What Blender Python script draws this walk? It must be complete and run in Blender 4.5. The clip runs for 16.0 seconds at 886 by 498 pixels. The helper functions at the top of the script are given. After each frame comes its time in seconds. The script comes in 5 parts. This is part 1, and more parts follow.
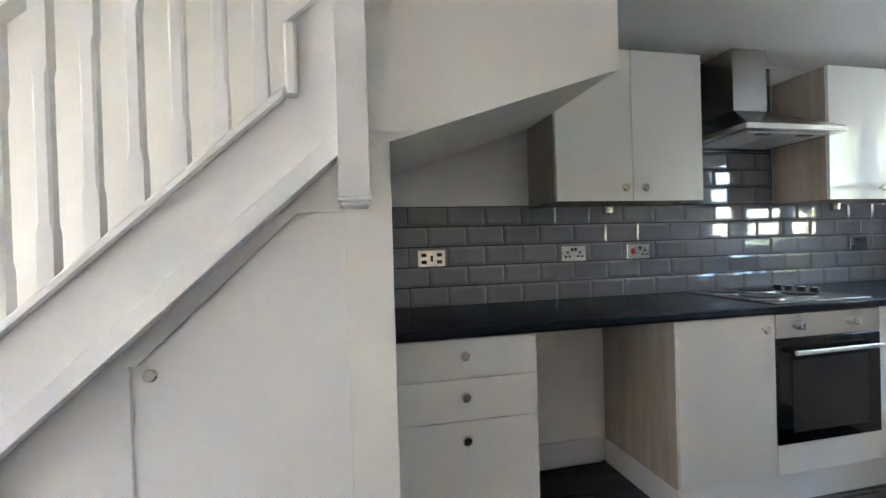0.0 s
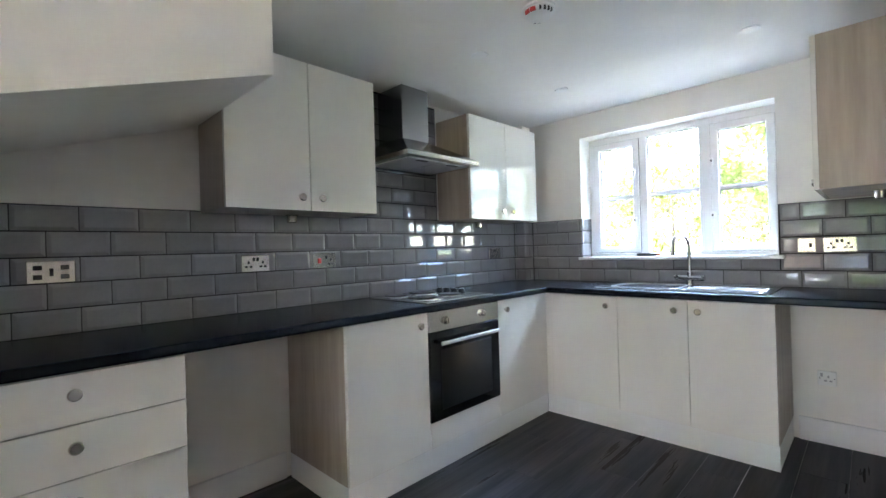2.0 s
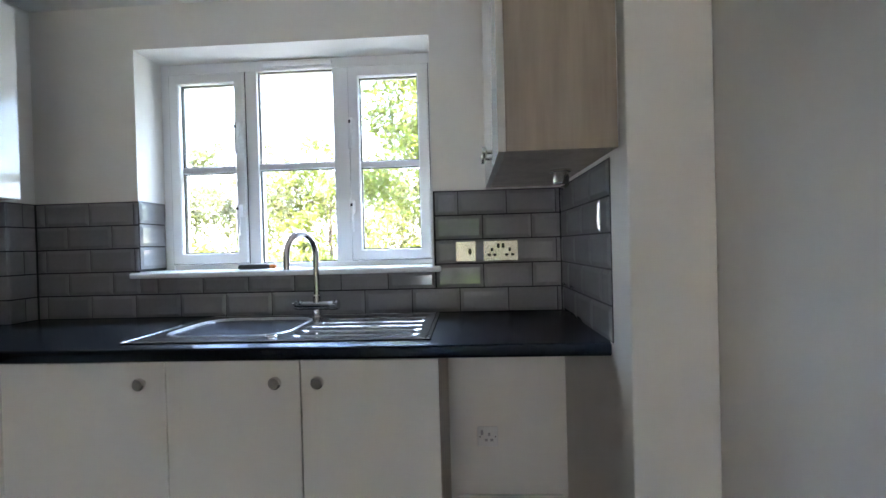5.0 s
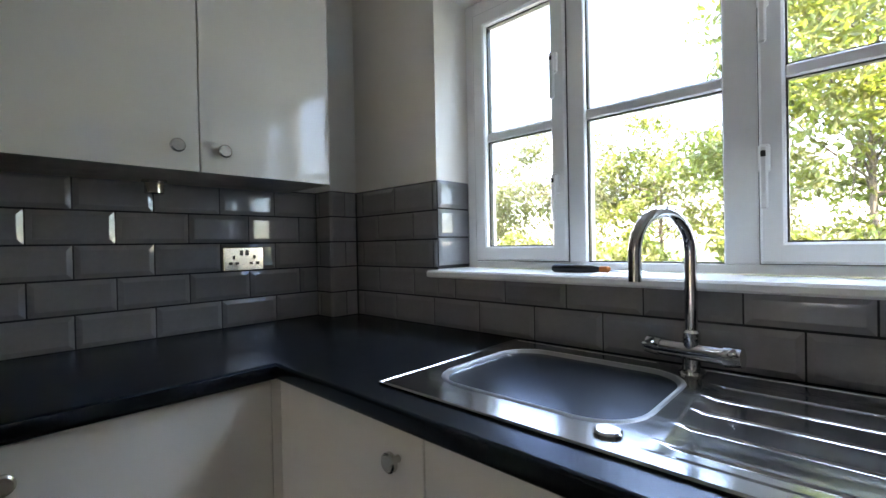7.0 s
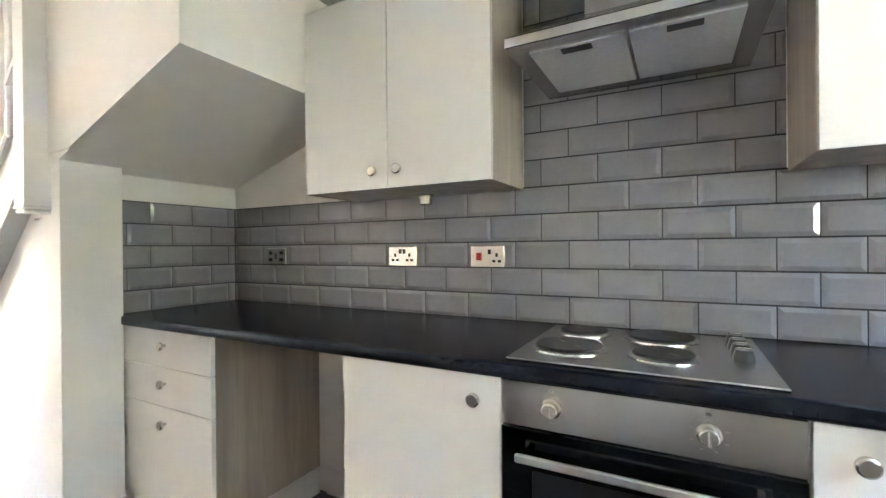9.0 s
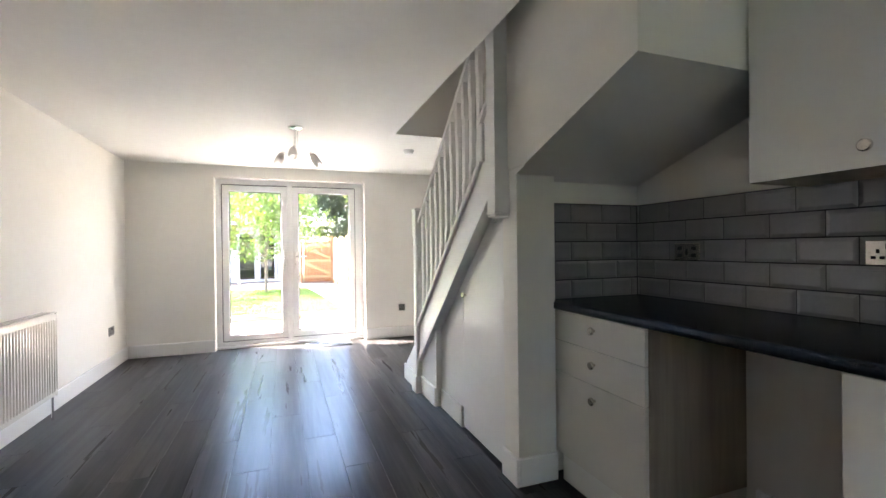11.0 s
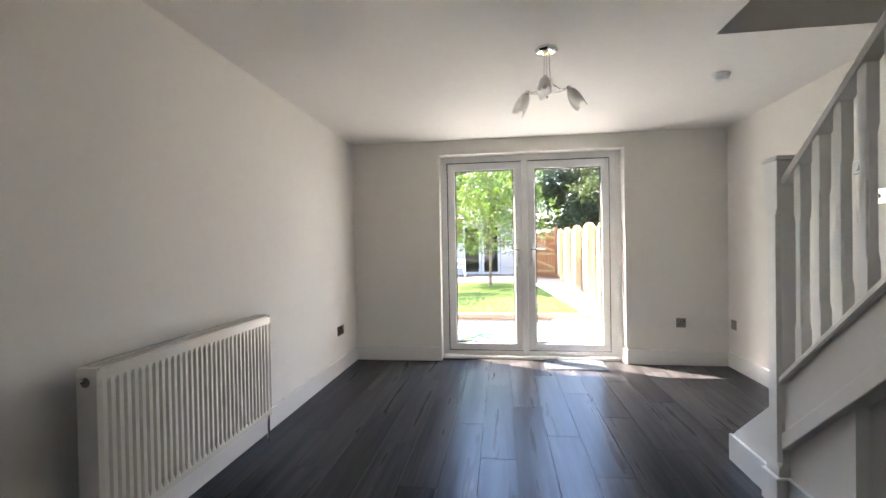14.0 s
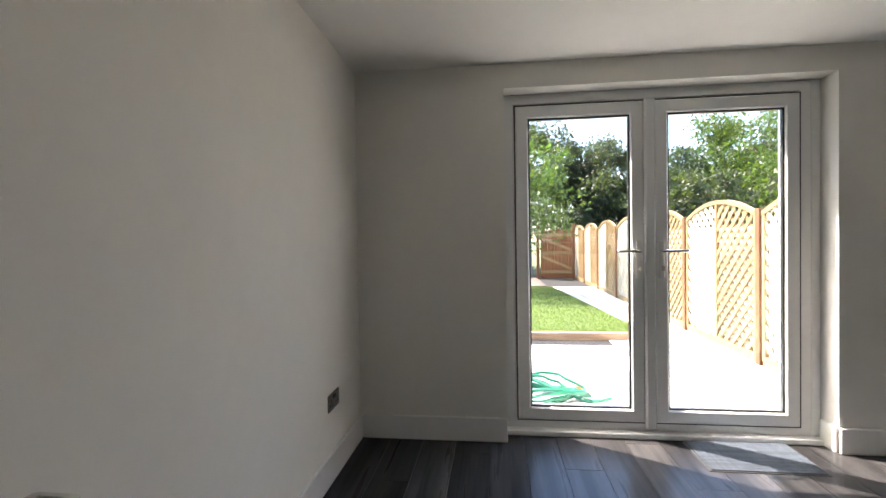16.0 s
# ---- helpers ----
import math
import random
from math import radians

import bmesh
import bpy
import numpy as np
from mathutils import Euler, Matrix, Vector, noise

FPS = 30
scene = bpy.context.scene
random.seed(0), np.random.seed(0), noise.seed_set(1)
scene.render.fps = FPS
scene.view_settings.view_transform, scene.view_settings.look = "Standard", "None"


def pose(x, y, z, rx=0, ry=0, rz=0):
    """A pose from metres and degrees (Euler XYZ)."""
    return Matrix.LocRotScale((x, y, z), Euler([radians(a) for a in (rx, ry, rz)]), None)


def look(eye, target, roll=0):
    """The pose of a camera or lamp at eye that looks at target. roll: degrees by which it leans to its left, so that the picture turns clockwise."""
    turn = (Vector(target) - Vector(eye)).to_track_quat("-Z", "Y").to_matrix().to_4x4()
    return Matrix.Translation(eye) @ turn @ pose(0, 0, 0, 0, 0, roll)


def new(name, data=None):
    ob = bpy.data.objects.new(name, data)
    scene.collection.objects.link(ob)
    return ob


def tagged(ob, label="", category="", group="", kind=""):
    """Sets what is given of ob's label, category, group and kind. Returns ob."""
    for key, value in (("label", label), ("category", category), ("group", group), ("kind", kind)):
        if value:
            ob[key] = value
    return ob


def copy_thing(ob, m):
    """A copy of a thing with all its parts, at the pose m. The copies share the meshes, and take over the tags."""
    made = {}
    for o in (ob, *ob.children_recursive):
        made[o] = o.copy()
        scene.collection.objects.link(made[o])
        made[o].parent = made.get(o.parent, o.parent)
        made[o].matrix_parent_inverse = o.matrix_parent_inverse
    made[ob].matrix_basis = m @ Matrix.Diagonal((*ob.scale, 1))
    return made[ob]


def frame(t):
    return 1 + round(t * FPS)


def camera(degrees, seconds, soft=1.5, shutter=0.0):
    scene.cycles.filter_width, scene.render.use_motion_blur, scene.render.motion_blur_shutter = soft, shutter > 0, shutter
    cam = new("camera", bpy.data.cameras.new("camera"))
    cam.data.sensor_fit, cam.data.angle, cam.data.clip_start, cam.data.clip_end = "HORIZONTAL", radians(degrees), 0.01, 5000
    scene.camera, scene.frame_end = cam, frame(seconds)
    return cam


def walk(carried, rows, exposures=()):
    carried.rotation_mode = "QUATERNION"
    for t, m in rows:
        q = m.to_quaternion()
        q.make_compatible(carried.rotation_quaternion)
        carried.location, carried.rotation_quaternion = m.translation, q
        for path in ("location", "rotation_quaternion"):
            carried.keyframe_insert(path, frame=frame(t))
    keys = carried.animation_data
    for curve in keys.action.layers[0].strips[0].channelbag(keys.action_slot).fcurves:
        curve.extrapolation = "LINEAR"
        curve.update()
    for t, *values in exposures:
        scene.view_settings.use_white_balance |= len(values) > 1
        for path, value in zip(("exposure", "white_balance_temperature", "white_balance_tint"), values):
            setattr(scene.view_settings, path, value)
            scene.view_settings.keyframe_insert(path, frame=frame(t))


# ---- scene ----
# ---- camera ----
cam = camera(90.5, 16.0)
PATH = [
    (0, (-2.203, 3.658, 1.225), (-0.25, 3.229, 1.209), -1.7),
    (0.5, (-2.187, 3.598, 1.227), (-0.346, 2.816, 1.229), -1.6),
    (1, (-2.195, 3.536, 1.226), (-0.456, 2.547, 1.223), -1.5),
    (1.5, (-2.241, 3.472, 1.211), (-0.655, 2.252, 1.216), -1.6),
    (2, (-2.295, 3.394, 1.201), (-0.898, 1.963, 1.206), -1.7),
    (2.5, (-2.29, 3.329, 1.186), (-1.025, 1.779, 1.194), -1.6),
    (3, (-2.24, 3.195, 1.184), (-1.043, 1.593, 1.196), -1.6),
    (3.5, (-2.123, 2.926, 1.201), (-1.095, 1.21, 1.203), -1.6),
    (4, (-2.072, 2.604, 1.202), (-1.39, 0.723, 1.201), -1.7),
    (4.2, (-2.047, 2.469, 1.194), (-1.513, 0.541, 1.188), -1.8),
    (4.72, (-2.018, 2.07, 1.194), (-1.81, 0.081, 1.182), -1.65),
    (5.25, (-2.02, 1.641, 1.197), (-1.956, -0.358, 1.175), -1.5),
    (5.78, (-1.992, 1.300, 1.204), (-1.825, -0.692, 1.163), -1.4),
    (6.3, (-1.879, 1.154, 1.214), (-1.31, -0.761, 1.146), -1.3),
    (6.5, (-1.807, 1.135, 1.209), (-0.994, -0.692, 1.153), -1.25),
    (7, (-1.656, 1.11, 1.197), (-0.287, -0.348, 1.178), -1.15),
    (7.5, (-1.529, 1.196, 1.194), (0.226, 0.237, 1.191), -0.65),
    (7.8, (-1.512, 1.228, 1.193), (0.428, 0.741, 1.196), -0.4),
    (8, (-1.536, 1.221, 1.207), (0.458, 1.065, 1.202), -0.6),
    (8.5, (-1.574, 1.301, 1.203), (0.366, 1.788, 1.202), -0.4),
    (9, (-1.628, 1.376, 1.195), (0.133, 2.322, 1.191), -0.5),
    (9.5, (-1.719, 1.453, 1.197), (-0.184, 2.734, 1.187), -0.6),
    (10, (-1.82, 1.508, 1.19), (-0.582, 3.079, 1.187), -0.4),
    (10.2, (-1.856, 1.511, 1.187), (-0.757, 3.183, 1.185), -0.35),
    (10.72, (-1.912, 1.556, 1.191), (-1.125, 3.395, 1.186), -0.52),
    (11.25, (-1.918, 1.625, 1.199), (-1.304, 3.528, 1.19), -0.7),
    (11.78, (-1.892, 1.735, 1.205), (-1.383, 3.67, 1.195), -0.87),
    (12.3, (-1.852, 1.905, 1.206), (-1.474, 3.869, 1.195), -1.0),
    (12.5, (-1.829, 2.004, 1.206), (-1.520, 3.98, 1.192), -1.1),
    (13, (-1.782, 2.261, 1.197), (-1.831, 4.26, 1.184), -1.05),
    (13.5, (-1.889, 2.61, 1.183), (-2.106, 4.598, 1.158), -1.0),
    (14, (-2.058, 3.0, 1.172), (-2.324, 4.982, 1.147), -1.0),
    (14.5, (-2.274, 3.418, 1.191), (-2.536, 5.401, 1.163), -0.8),
    (15, (-2.468, 3.85, 1.175), (-2.72, 5.834, 1.146), -0.7),
    (15.5, (-2.612, 4.303, 1.174), (-2.876, 6.286, 1.138), -0.75),
    (16, (-2.736, 4.770, 1.175), (-2.965, 6.757, 1.14), -0.9),
]
EXPOSURES = [(0.0, 5.3, 6850, 18), (0.6, 5.4, 6750, 18), (1.4, 5.25, 6750, 18), (2.3, 5.4, 6800, 18), (4.2, 4.85, 6800, 18), (6.3, 3.9, 7150, 18), (7.0, 3.8, 7450, 19), (7.5, 4.2, 7900, 20), (8.2, 6.1, 8000, 22),
             (9.0, 6.4, 7600, 21), (10.2, 4.6, 7400, 19), (12.3, 4.4, 6950, 18), (14.0, 3.55, 7150, 18), (15.5, 2.78, 7150, 17), (16.0, 2.48, 7100, 16)]
walk(cam, [(t, look(eye, target, roll)) for t, eye, target, roll in PATH], EXPOSURES)

# ---- world and sun ----
SUN_ELEV = radians(57)
SUN_FROM = Vector((-0.865, 0.502, 0.0)) * math.cos(SUN_ELEV) + Vector((0, 0, math.sin(SUN_ELEV)))
world = bpy.data.worlds.new("sky")
scene.world = world
world.use_nodes = True
wn = world.node_tree
sky = wn.nodes.new("ShaderNodeTexSky")
sky.sky_type, sky.sun_disc = "NISHITA", False
sky.dust_density, sky.ozone_density = 0.5, 2.0
sky.sun_elevation, sky.sun_rotation = SUN_ELEV, radians(300)
wn.links.new(sky.outputs[0], wn.nodes["Background"].inputs[0])
wn.nodes["Background"].inputs[1].default_value = 0.15
sun = new("sun", bpy.data.lights.new("sun", "SUN"))
sun.data.energy, sun.data.angle, sun.data.color = 5.0, radians(0.5), (1.0, 0.97, 0.91)
sun.matrix_world = look(SUN_FROM * 30, (0, 0, 0))


# added area lamps, high outside kitchen window and patio doors, standing in for sky light
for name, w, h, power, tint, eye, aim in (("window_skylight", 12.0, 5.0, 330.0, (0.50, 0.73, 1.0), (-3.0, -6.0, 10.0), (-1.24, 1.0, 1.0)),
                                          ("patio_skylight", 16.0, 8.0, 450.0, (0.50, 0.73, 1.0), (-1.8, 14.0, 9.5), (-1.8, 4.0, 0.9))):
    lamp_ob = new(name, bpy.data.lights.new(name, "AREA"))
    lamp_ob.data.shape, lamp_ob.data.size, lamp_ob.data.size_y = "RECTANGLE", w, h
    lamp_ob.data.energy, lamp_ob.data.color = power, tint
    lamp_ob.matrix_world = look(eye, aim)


# ---- materials ----
def mat(name, rgb, rough=0.5, metal=0.0, var=0.06, scale=6.0, bump=0.0, bscale=200.0, stretch=(1, 1, 1),
        objvar=0.0, coat=0.0, spec=0.5, roughvar=0.0, trans=0.0, island=0.0, alpha_sub=0.0):
    """A procedural surface: colour varied at two scales, fine relief, varied gloss."""
    m = bpy.data.materials.new(name)
    m.use_nodes = True
    n, l = m.node_tree.nodes, m.node_tree.links
    b = n["Principled BSDF"]
    b.inputs["Roughness"].default_value = rough
    b.inputs["Metallic"].default_value = metal
    b.inputs["Specular IOR Level"].default_value = spec
    b.inputs["Coat Weight"].default_value = coat
    b.inputs["Coat Roughness"].default_value = 0.05
    b.inputs["Transmission Weight"].default_value = trans
    tc = n.new("ShaderNodeTexCoord")
    mp = n.new("ShaderNodeMapping")
    mp.inputs["Scale"].default_value = stretch
    l.new(tc.outputs["Object"], mp.inputs[0])
    big = n.new("ShaderNodeTexNoise")
    big.inputs["Scale"].default_value, big.inputs["Detail"].default_value = scale, 6
    l.new(mp.outputs[0], big.inputs["Vector"])
    fine = n.new("ShaderNodeTexNoise")
    fine.inputs["Scale"].default_value, fine.inputs["Detail"].default_value = scale * 9, 3
    l.new(mp.outputs[0], fine.inputs["Vector"])
    add = n.new("ShaderNodeMath")
    add.operation = "ADD"
    l.new(big.outputs["Fac"], add.inputs[0])
    l.new(fine.outputs["Fac"], add.inputs[1])
    rng = n.new("ShaderNodeMapRange")
    rng.inputs[1].default_value, rng.inputs[2].default_value = 0.6, 1.4
    rng.inputs[3].default_value, rng.inputs[4].default_value = 1 - var, 1 + var
    l.new(add.outputs[0], rng.inputs[0])
    last = rng.outputs[0]
    for amount, node, socket in ((objvar, "ShaderNodeObjectInfo", "Random"), (island, "ShaderNodeNewGeometry", "Random Per Island")):
        if amount:
            oi = n.new(node)
            r2 = n.new("ShaderNodeMapRange")
            r2.inputs[3].default_value, r2.inputs[4].default_value = 1 - amount, 1 + amount
            l.new(oi.outputs[socket], r2.inputs[0])
            mu = n.new("ShaderNodeMath")
            mu.operation = "MULTIPLY"
            l.new(last, mu.inputs[0])
            l.new(r2.outputs[0], mu.inputs[1])
            last = mu.outputs[0]
    sc = n.new("ShaderNodeVectorMath")
    sc.operation = "SCALE"
    sc.inputs[0].default_value = rgb
    l.new(last, sc.inputs["Scale"])
    l.new(sc.outputs[0], b.inputs["Base Color"])
    if roughvar:
        rr = n.new("ShaderNodeMapRange")
        rr.inputs[1].default_value, rr.inputs[2].default_value = 0.3, 0.7
        rr.inputs[3].default_value, rr.inputs[4].default_value = max(rough - roughvar, 0.02), rough + roughvar
        l.new(big.outputs["Fac"], rr.inputs[0])
        l.new(rr.outputs[0], b.inputs["Roughness"])
    if bump:
        bn = n.new("ShaderNodeTexNoise")
        bn.inputs["Scale"].default_value, bn.inputs["Detail"].default_value = bscale, 3
        l.new(mp.outputs[0], bn.inputs["Vector"])
        bp = n.new("ShaderNodeBump")
        bp.inputs["Strength"].default_value, bp.inputs["Distance"].default_value = bump, 0.002
        l.new(bn.outputs["Fac"], bp.inputs["Height"])
        l.new(bp.outputs[0], b.inputs["Normal"])
    return m


def wood(name, light, dark, rough, stretch, scale, objvar=0.1, bump=0.15, offset=True, spec=0.5):
    """Grain that runs along the axis that is stretched least; every board starts elsewhere in the grain."""
    m = bpy.data.materials.new(name)
    m.use_nodes = True
    n, l = m.node_tree.nodes, m.node_tree.links
    b = n["Principled BSDF"]
    b.inputs["Specular IOR Level"].default_value = spec
    tc, mp = n.new("ShaderNodeTexCoord"), n.new("ShaderNodeMapping")
    mp.inputs["Scale"].default_value = stretch
    l.new(tc.outputs["Object"], mp.inputs[0])
    oi = n.new("ShaderNodeObjectInfo")
    if offset:
        off = n.new("ShaderNodeVectorMath")
        off.operation = "SCALE"
        off.inputs[0].default_value = (37, 19, 53)
        l.new(oi.outputs["Random"], off.inputs["Scale"])
        l.new(off.outputs[0], mp.inputs["Location"])
    no = n.new("ShaderNodeTexNoise")
    no.inputs["Scale"].default_value, no.inputs["Detail"].default_value, no.inputs["Distortion"].default_value = scale, 8, 0.2
    l.new(mp.outputs[0], no.inputs["Vector"])
    fi = n.new("ShaderNodeTexNoise")
    fi.inputs["Scale"].default_value, fi.inputs["Detail"].default_value = scale * 5, 4
    l.new(mp.outputs[0], fi.inputs["Vector"])
    mixf = n.new("ShaderNodeMath")
    mixf.operation = "MULTIPLY_ADD"
    mixf.inputs[1].default_value = 0.4
    l.new(fi.outputs["Fac"], mixf.inputs[0])
    l.new(no.outputs["Fac"], mixf.inputs[2])
    ra = n.new("ShaderNodeValToRGB")
    ra.color_ramp.elements[0].position, ra.color_ramp.elements[0].color = 0.52, (*dark, 1)
    ra.color_ramp.elements[1].position, ra.color_ramp.elements[1].color = 0.88, (*light, 1)
    l.new(mixf.outputs[0], ra.inputs[0])
    r2 = n.new("ShaderNodeMapRange")
    r2.inputs[3].default_value, r2.inputs[4].default_value = 1 - objvar, 1 + objvar
    l.new(oi.outputs["Random"], r2.inputs[0])
    sc = n.new("ShaderNodeVectorMath")
    sc.operation = "SCALE"
    l.new(ra.outputs[0], sc.inputs[0])
    l.new(r2.outputs[0], sc.inputs["Scale"])
    l.new(sc.outputs[0], b.inputs["Base Color"])
    rr = n.new("ShaderNodeMapRange")
    rr.inputs[1].default_value, rr.inputs[2].default_value = 0.4, 0.9
    rr.inputs[3].default_value, rr.inputs[4].default_value = rough + 0.02, max(rough - 0.02, 0.05)
    l.new(mixf.outputs[0], rr.inputs[0])
    l.new(rr.outputs[0], b.inputs["Roughness"])
    bp = n.new("ShaderNodeBump")
    bp.inputs["Strength"].default_value, bp.inputs["Distance"].default_value = bump, 0.001
    l.new(mixf.outputs[0], bp.inputs["Height"])
    l.new(bp.outputs[0], b.inputs["Normal"])
    return m


def leaf_mat(name, rgb):
    m = bpy.data.materials.new(name)
    m.use_nodes = True
    n, l = m.node_tree.nodes, m.node_tree.links
    b, out = n["Principled BSDF"], n["Material Output"]
    b.inputs["Roughness"].default_value = 0.45
    ge = n.new("ShaderNodeNewGeometry")
    hs = n.new("ShaderNodeHueSaturation")
    hs.inputs["Color"].default_value = (*rgb, 1)
    for lo, hi, key in ((0.47, 0.53, "Hue"), (0.6, 1.5, "Value")):
        r = n.new("ShaderNodeMapRange")
        r.inputs[3].default_value, r.inputs[4].default_value = lo, hi
        l.new(ge.outputs["Random Per Island"], r.inputs[0])
        l.new(r.outputs[0], hs.inputs[key])
    l.new(hs.outputs[0], b.inputs["Base Color"])
    tr = n.new("ShaderNodeBsdfTranslucent")
    br = n.new("ShaderNodeVectorMath")
    br.operation = "MULTIPLY"
    br.inputs[1].default_value = (1.5, 1.7, 0.6)
    l.new(hs.outputs[0], br.inputs[0])
    l.new(br.outputs[0], tr.inputs[0])
    mx = n.new("ShaderNodeMixShader")
    mx.inputs[0].default_value = 0.45
    l.new(b.outputs[0], mx.inputs[1])
    l.new(tr.outputs[0], mx.inputs[2])
    l.new(mx.outputs[0], out.inputs[0])
    return m


WALL = mat("wall_paint", (0.84, 0.812, 0.755), 0.75, var=0.02, scale=1.5, bump=0.12, bscale=260)
CEIL = mat("ceiling_paint", (0.83, 0.812, 0.775), 0.8, var=0.02, scale=1.5, bump=0.12, bscale=260)
TRIM = mat("satin_woodwork_paint", (0.80, 0.79, 0.77), 0.32, var=0.02, scale=3, bump=0.06, bscale=90)
GLOSS = mat("gloss_white_door", (0.81, 0.785, 0.73), 0.08, var=0.012, scale=2, coat=0.1, bump=0.02, bscale=14)
CARC = mat("white_board", (0.78, 0.77, 0.74), 0.4, var=0.02, scale=5)
UPVC = mat("white_upvc", (0.84, 0.84, 0.83), 0.22, var=0.015, scale=4)
OAK = wood("pale_grey_oak_board", (0.45, 0.375, 0.30), (0.335, 0.27, 0.21), 0.45, (11, 11, 0.8), 1.3, 0.05)
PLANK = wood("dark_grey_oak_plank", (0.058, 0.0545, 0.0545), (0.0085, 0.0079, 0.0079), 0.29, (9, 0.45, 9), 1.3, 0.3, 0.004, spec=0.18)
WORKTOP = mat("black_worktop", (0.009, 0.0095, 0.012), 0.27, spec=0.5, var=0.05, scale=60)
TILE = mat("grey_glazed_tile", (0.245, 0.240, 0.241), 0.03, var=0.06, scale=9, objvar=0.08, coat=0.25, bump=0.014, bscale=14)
GROUT = mat("dark_grout", (0.018, 0.017, 0.017), 0.9, var=0.2, scale=40, bump=0.3, bscale=300)
STEEL = mat("brushed_steel", (0.56, 0.55, 0.53), 0.27, 1.0, var=0.012, scale=3, stretch=(30, 0.6, 30))
STEELB = mat("satin_steel_bowl", (0.44, 0.445, 0.46), 0.33, 1.0, var=0.05, scale=6, roughvar=0.04)
STEELX = mat("brushed_steel_sink", (0.47, 0.475, 0.49), 0.15, 1.0, var=0.05, scale=4, stretch=(0.8, 14, 14), roughvar=0.05)
CHROME = mat("chrome", (0.72, 0.72, 0.72), 0.06, 1.0, var=0.03, scale=20)
# Hood steel with the dark that it reflects put into the base colour.
HOODSTEEL = mat("dark_brushed_hood_steel", (0.34, 0.335, 0.33), 0.24, 1.0, var=0.02, scale=3, stretch=(30, 30, 0.6))
SATIN = mat("satin_chrome", (0.78, 0.77, 0.75), 0.38, 1.0, var=0.03, scale=30)
NICKEL = mat("satin_nickel", (0.60, 0.57, 0.53), 0.22, 1.0, var=0.05, scale=40)
GUNMETAL = mat("dark_brushed_steel", (0.22, 0.21, 0.20), 0.35, 1.0, var=0.06, scale=40)
BLACK = mat("black_plastic", (0.012, 0.012, 0.013), 0.3, var=0.1, scale=30)
OVENGLASS = mat("black_oven_glass", (0.004, 0.005, 0.006), 0.03, var=0.1, scale=5, spec=0.35)
IRON = mat("black_hotplate", (0.022, 0.021, 0.021), 0.42, var=0.15, scale=30, bump=0.1, bscale=200)
RED = mat("red_enamel", (0.62, 0.03, 0.02), 0.35, var=0.05, scale=20)
PLASTIC = mat("white_plastic", (0.80, 0.80, 0.78), 0.35, var=0.02, scale=20)
ENAMEL = mat("white_radiator_enamel", (0.78, 0.755, 0.69), 0.25, var=0.02, scale=6)
FROST = mat("frosted_glass", (0.86, 0.85, 0.83), 0.5, var=0.04, scale=25)
FILTER = mat("grease_filter_mesh", (0.62, 0.615, 0.61), 0.45, 0.4, var=0.15, scale=90, bump=0.5, bscale=900)
fn = FROST.node_tree
ft, fm = fn.nodes.new("ShaderNodeBsdfTranslucent"), fn.nodes.new("ShaderNodeMixShader")
ft.inputs[0].default_value, fm.inputs[0].default_value = (0.96, 0.95, 0.93, 1), 0.85
fn.links.new(fn.nodes["Principled BSDF"].outputs[0], fm.inputs[1])
fn.links.new(ft.outputs[0], fm.inputs[2])
fn.links.new(fm.outputs[0], fn.nodes["Material Output"].inputs[0])
MATFAB = mat("blue_grey_carpet_mat", (0.055, 0.067, 0.085), 0.95, var=0.35, scale=60, bump=0.6, bscale=500, objvar=0.2)
RUBBER = mat("dark_rubber", (0.03, 0.03, 0.032), 0.7, var=0.15, scale=40)
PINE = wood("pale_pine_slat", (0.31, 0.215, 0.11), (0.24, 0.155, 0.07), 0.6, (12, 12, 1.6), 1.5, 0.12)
POSTWOOD = wood("brown_treated_post", (0.20, 0.085, 0.035), (0.12, 0.048, 0.02), 0.65, (14, 14, 1.2), 1.5, 0.1)
GATEWOOD = wood("orange_stained_board", (0.27, 0.085, 0.020), (0.15, 0.05, 0.014), 0.6, (14, 14, 1.2), 1.5, 0.15)
SLEEPER = wood("timber_edging", (0.40, 0.26, 0.16), (0.25, 0.15, 0.09), 0.7, (1.2, 14, 14), 1.5, 0.15)
DECKW = wood("weathered_deck", (0.15, 0.115, 0.09), (0.09, 0.068, 0.055), 0.7, (1.2, 14, 14), 1.5, 0.2)
SLAB = mat("pale_paving", (0.64, 0.62, 0.575), 0.85, var=0.12, scale=5, bump=0.25, bscale=120, objvar=0.06)
SLABD = mat("grey_paving", (0.12, 0.118, 0.115), 0.9, var=0.15, scale=5, bump=0.25, bscale=120)
SOIL = mat("soil_and_grass", (0.10, 0.13, 0.05), 0.95, var=0.4, scale=1.2, bump=0.4, bscale=30)
TURF = mat("turf", (0.075, 0.11, 0.022), 0.9, var=0.25, scale=3, bump=0.5, bscale=80)
GRASS = leaf_mat("grass_blade", (0.085, 0.125, 0.022))
LEAF_A = leaf_mat("fresh_green_leaf", (0.072, 0.105, 0.030))
LEAF_B = leaf_mat("dark_green_leaf", (0.033, 0.052, 0.028))
LEAF_C = leaf_mat("grey_green_leaf", (0.050, 0.064, 0.034))
LEAF_E = leaf_mat("pale_silvery_leaf", (0.11, 0.115, 0.07))
LEAF_D = leaf_mat("yellow_green_leaf", (0.135, 0.145, 0.052))
BARK = mat("bark", (0.13, 0.10, 0.075), 0.9, var=0.35, scale=12, bump=0.7, bscale=60, stretch=(3, 3, 0.7))
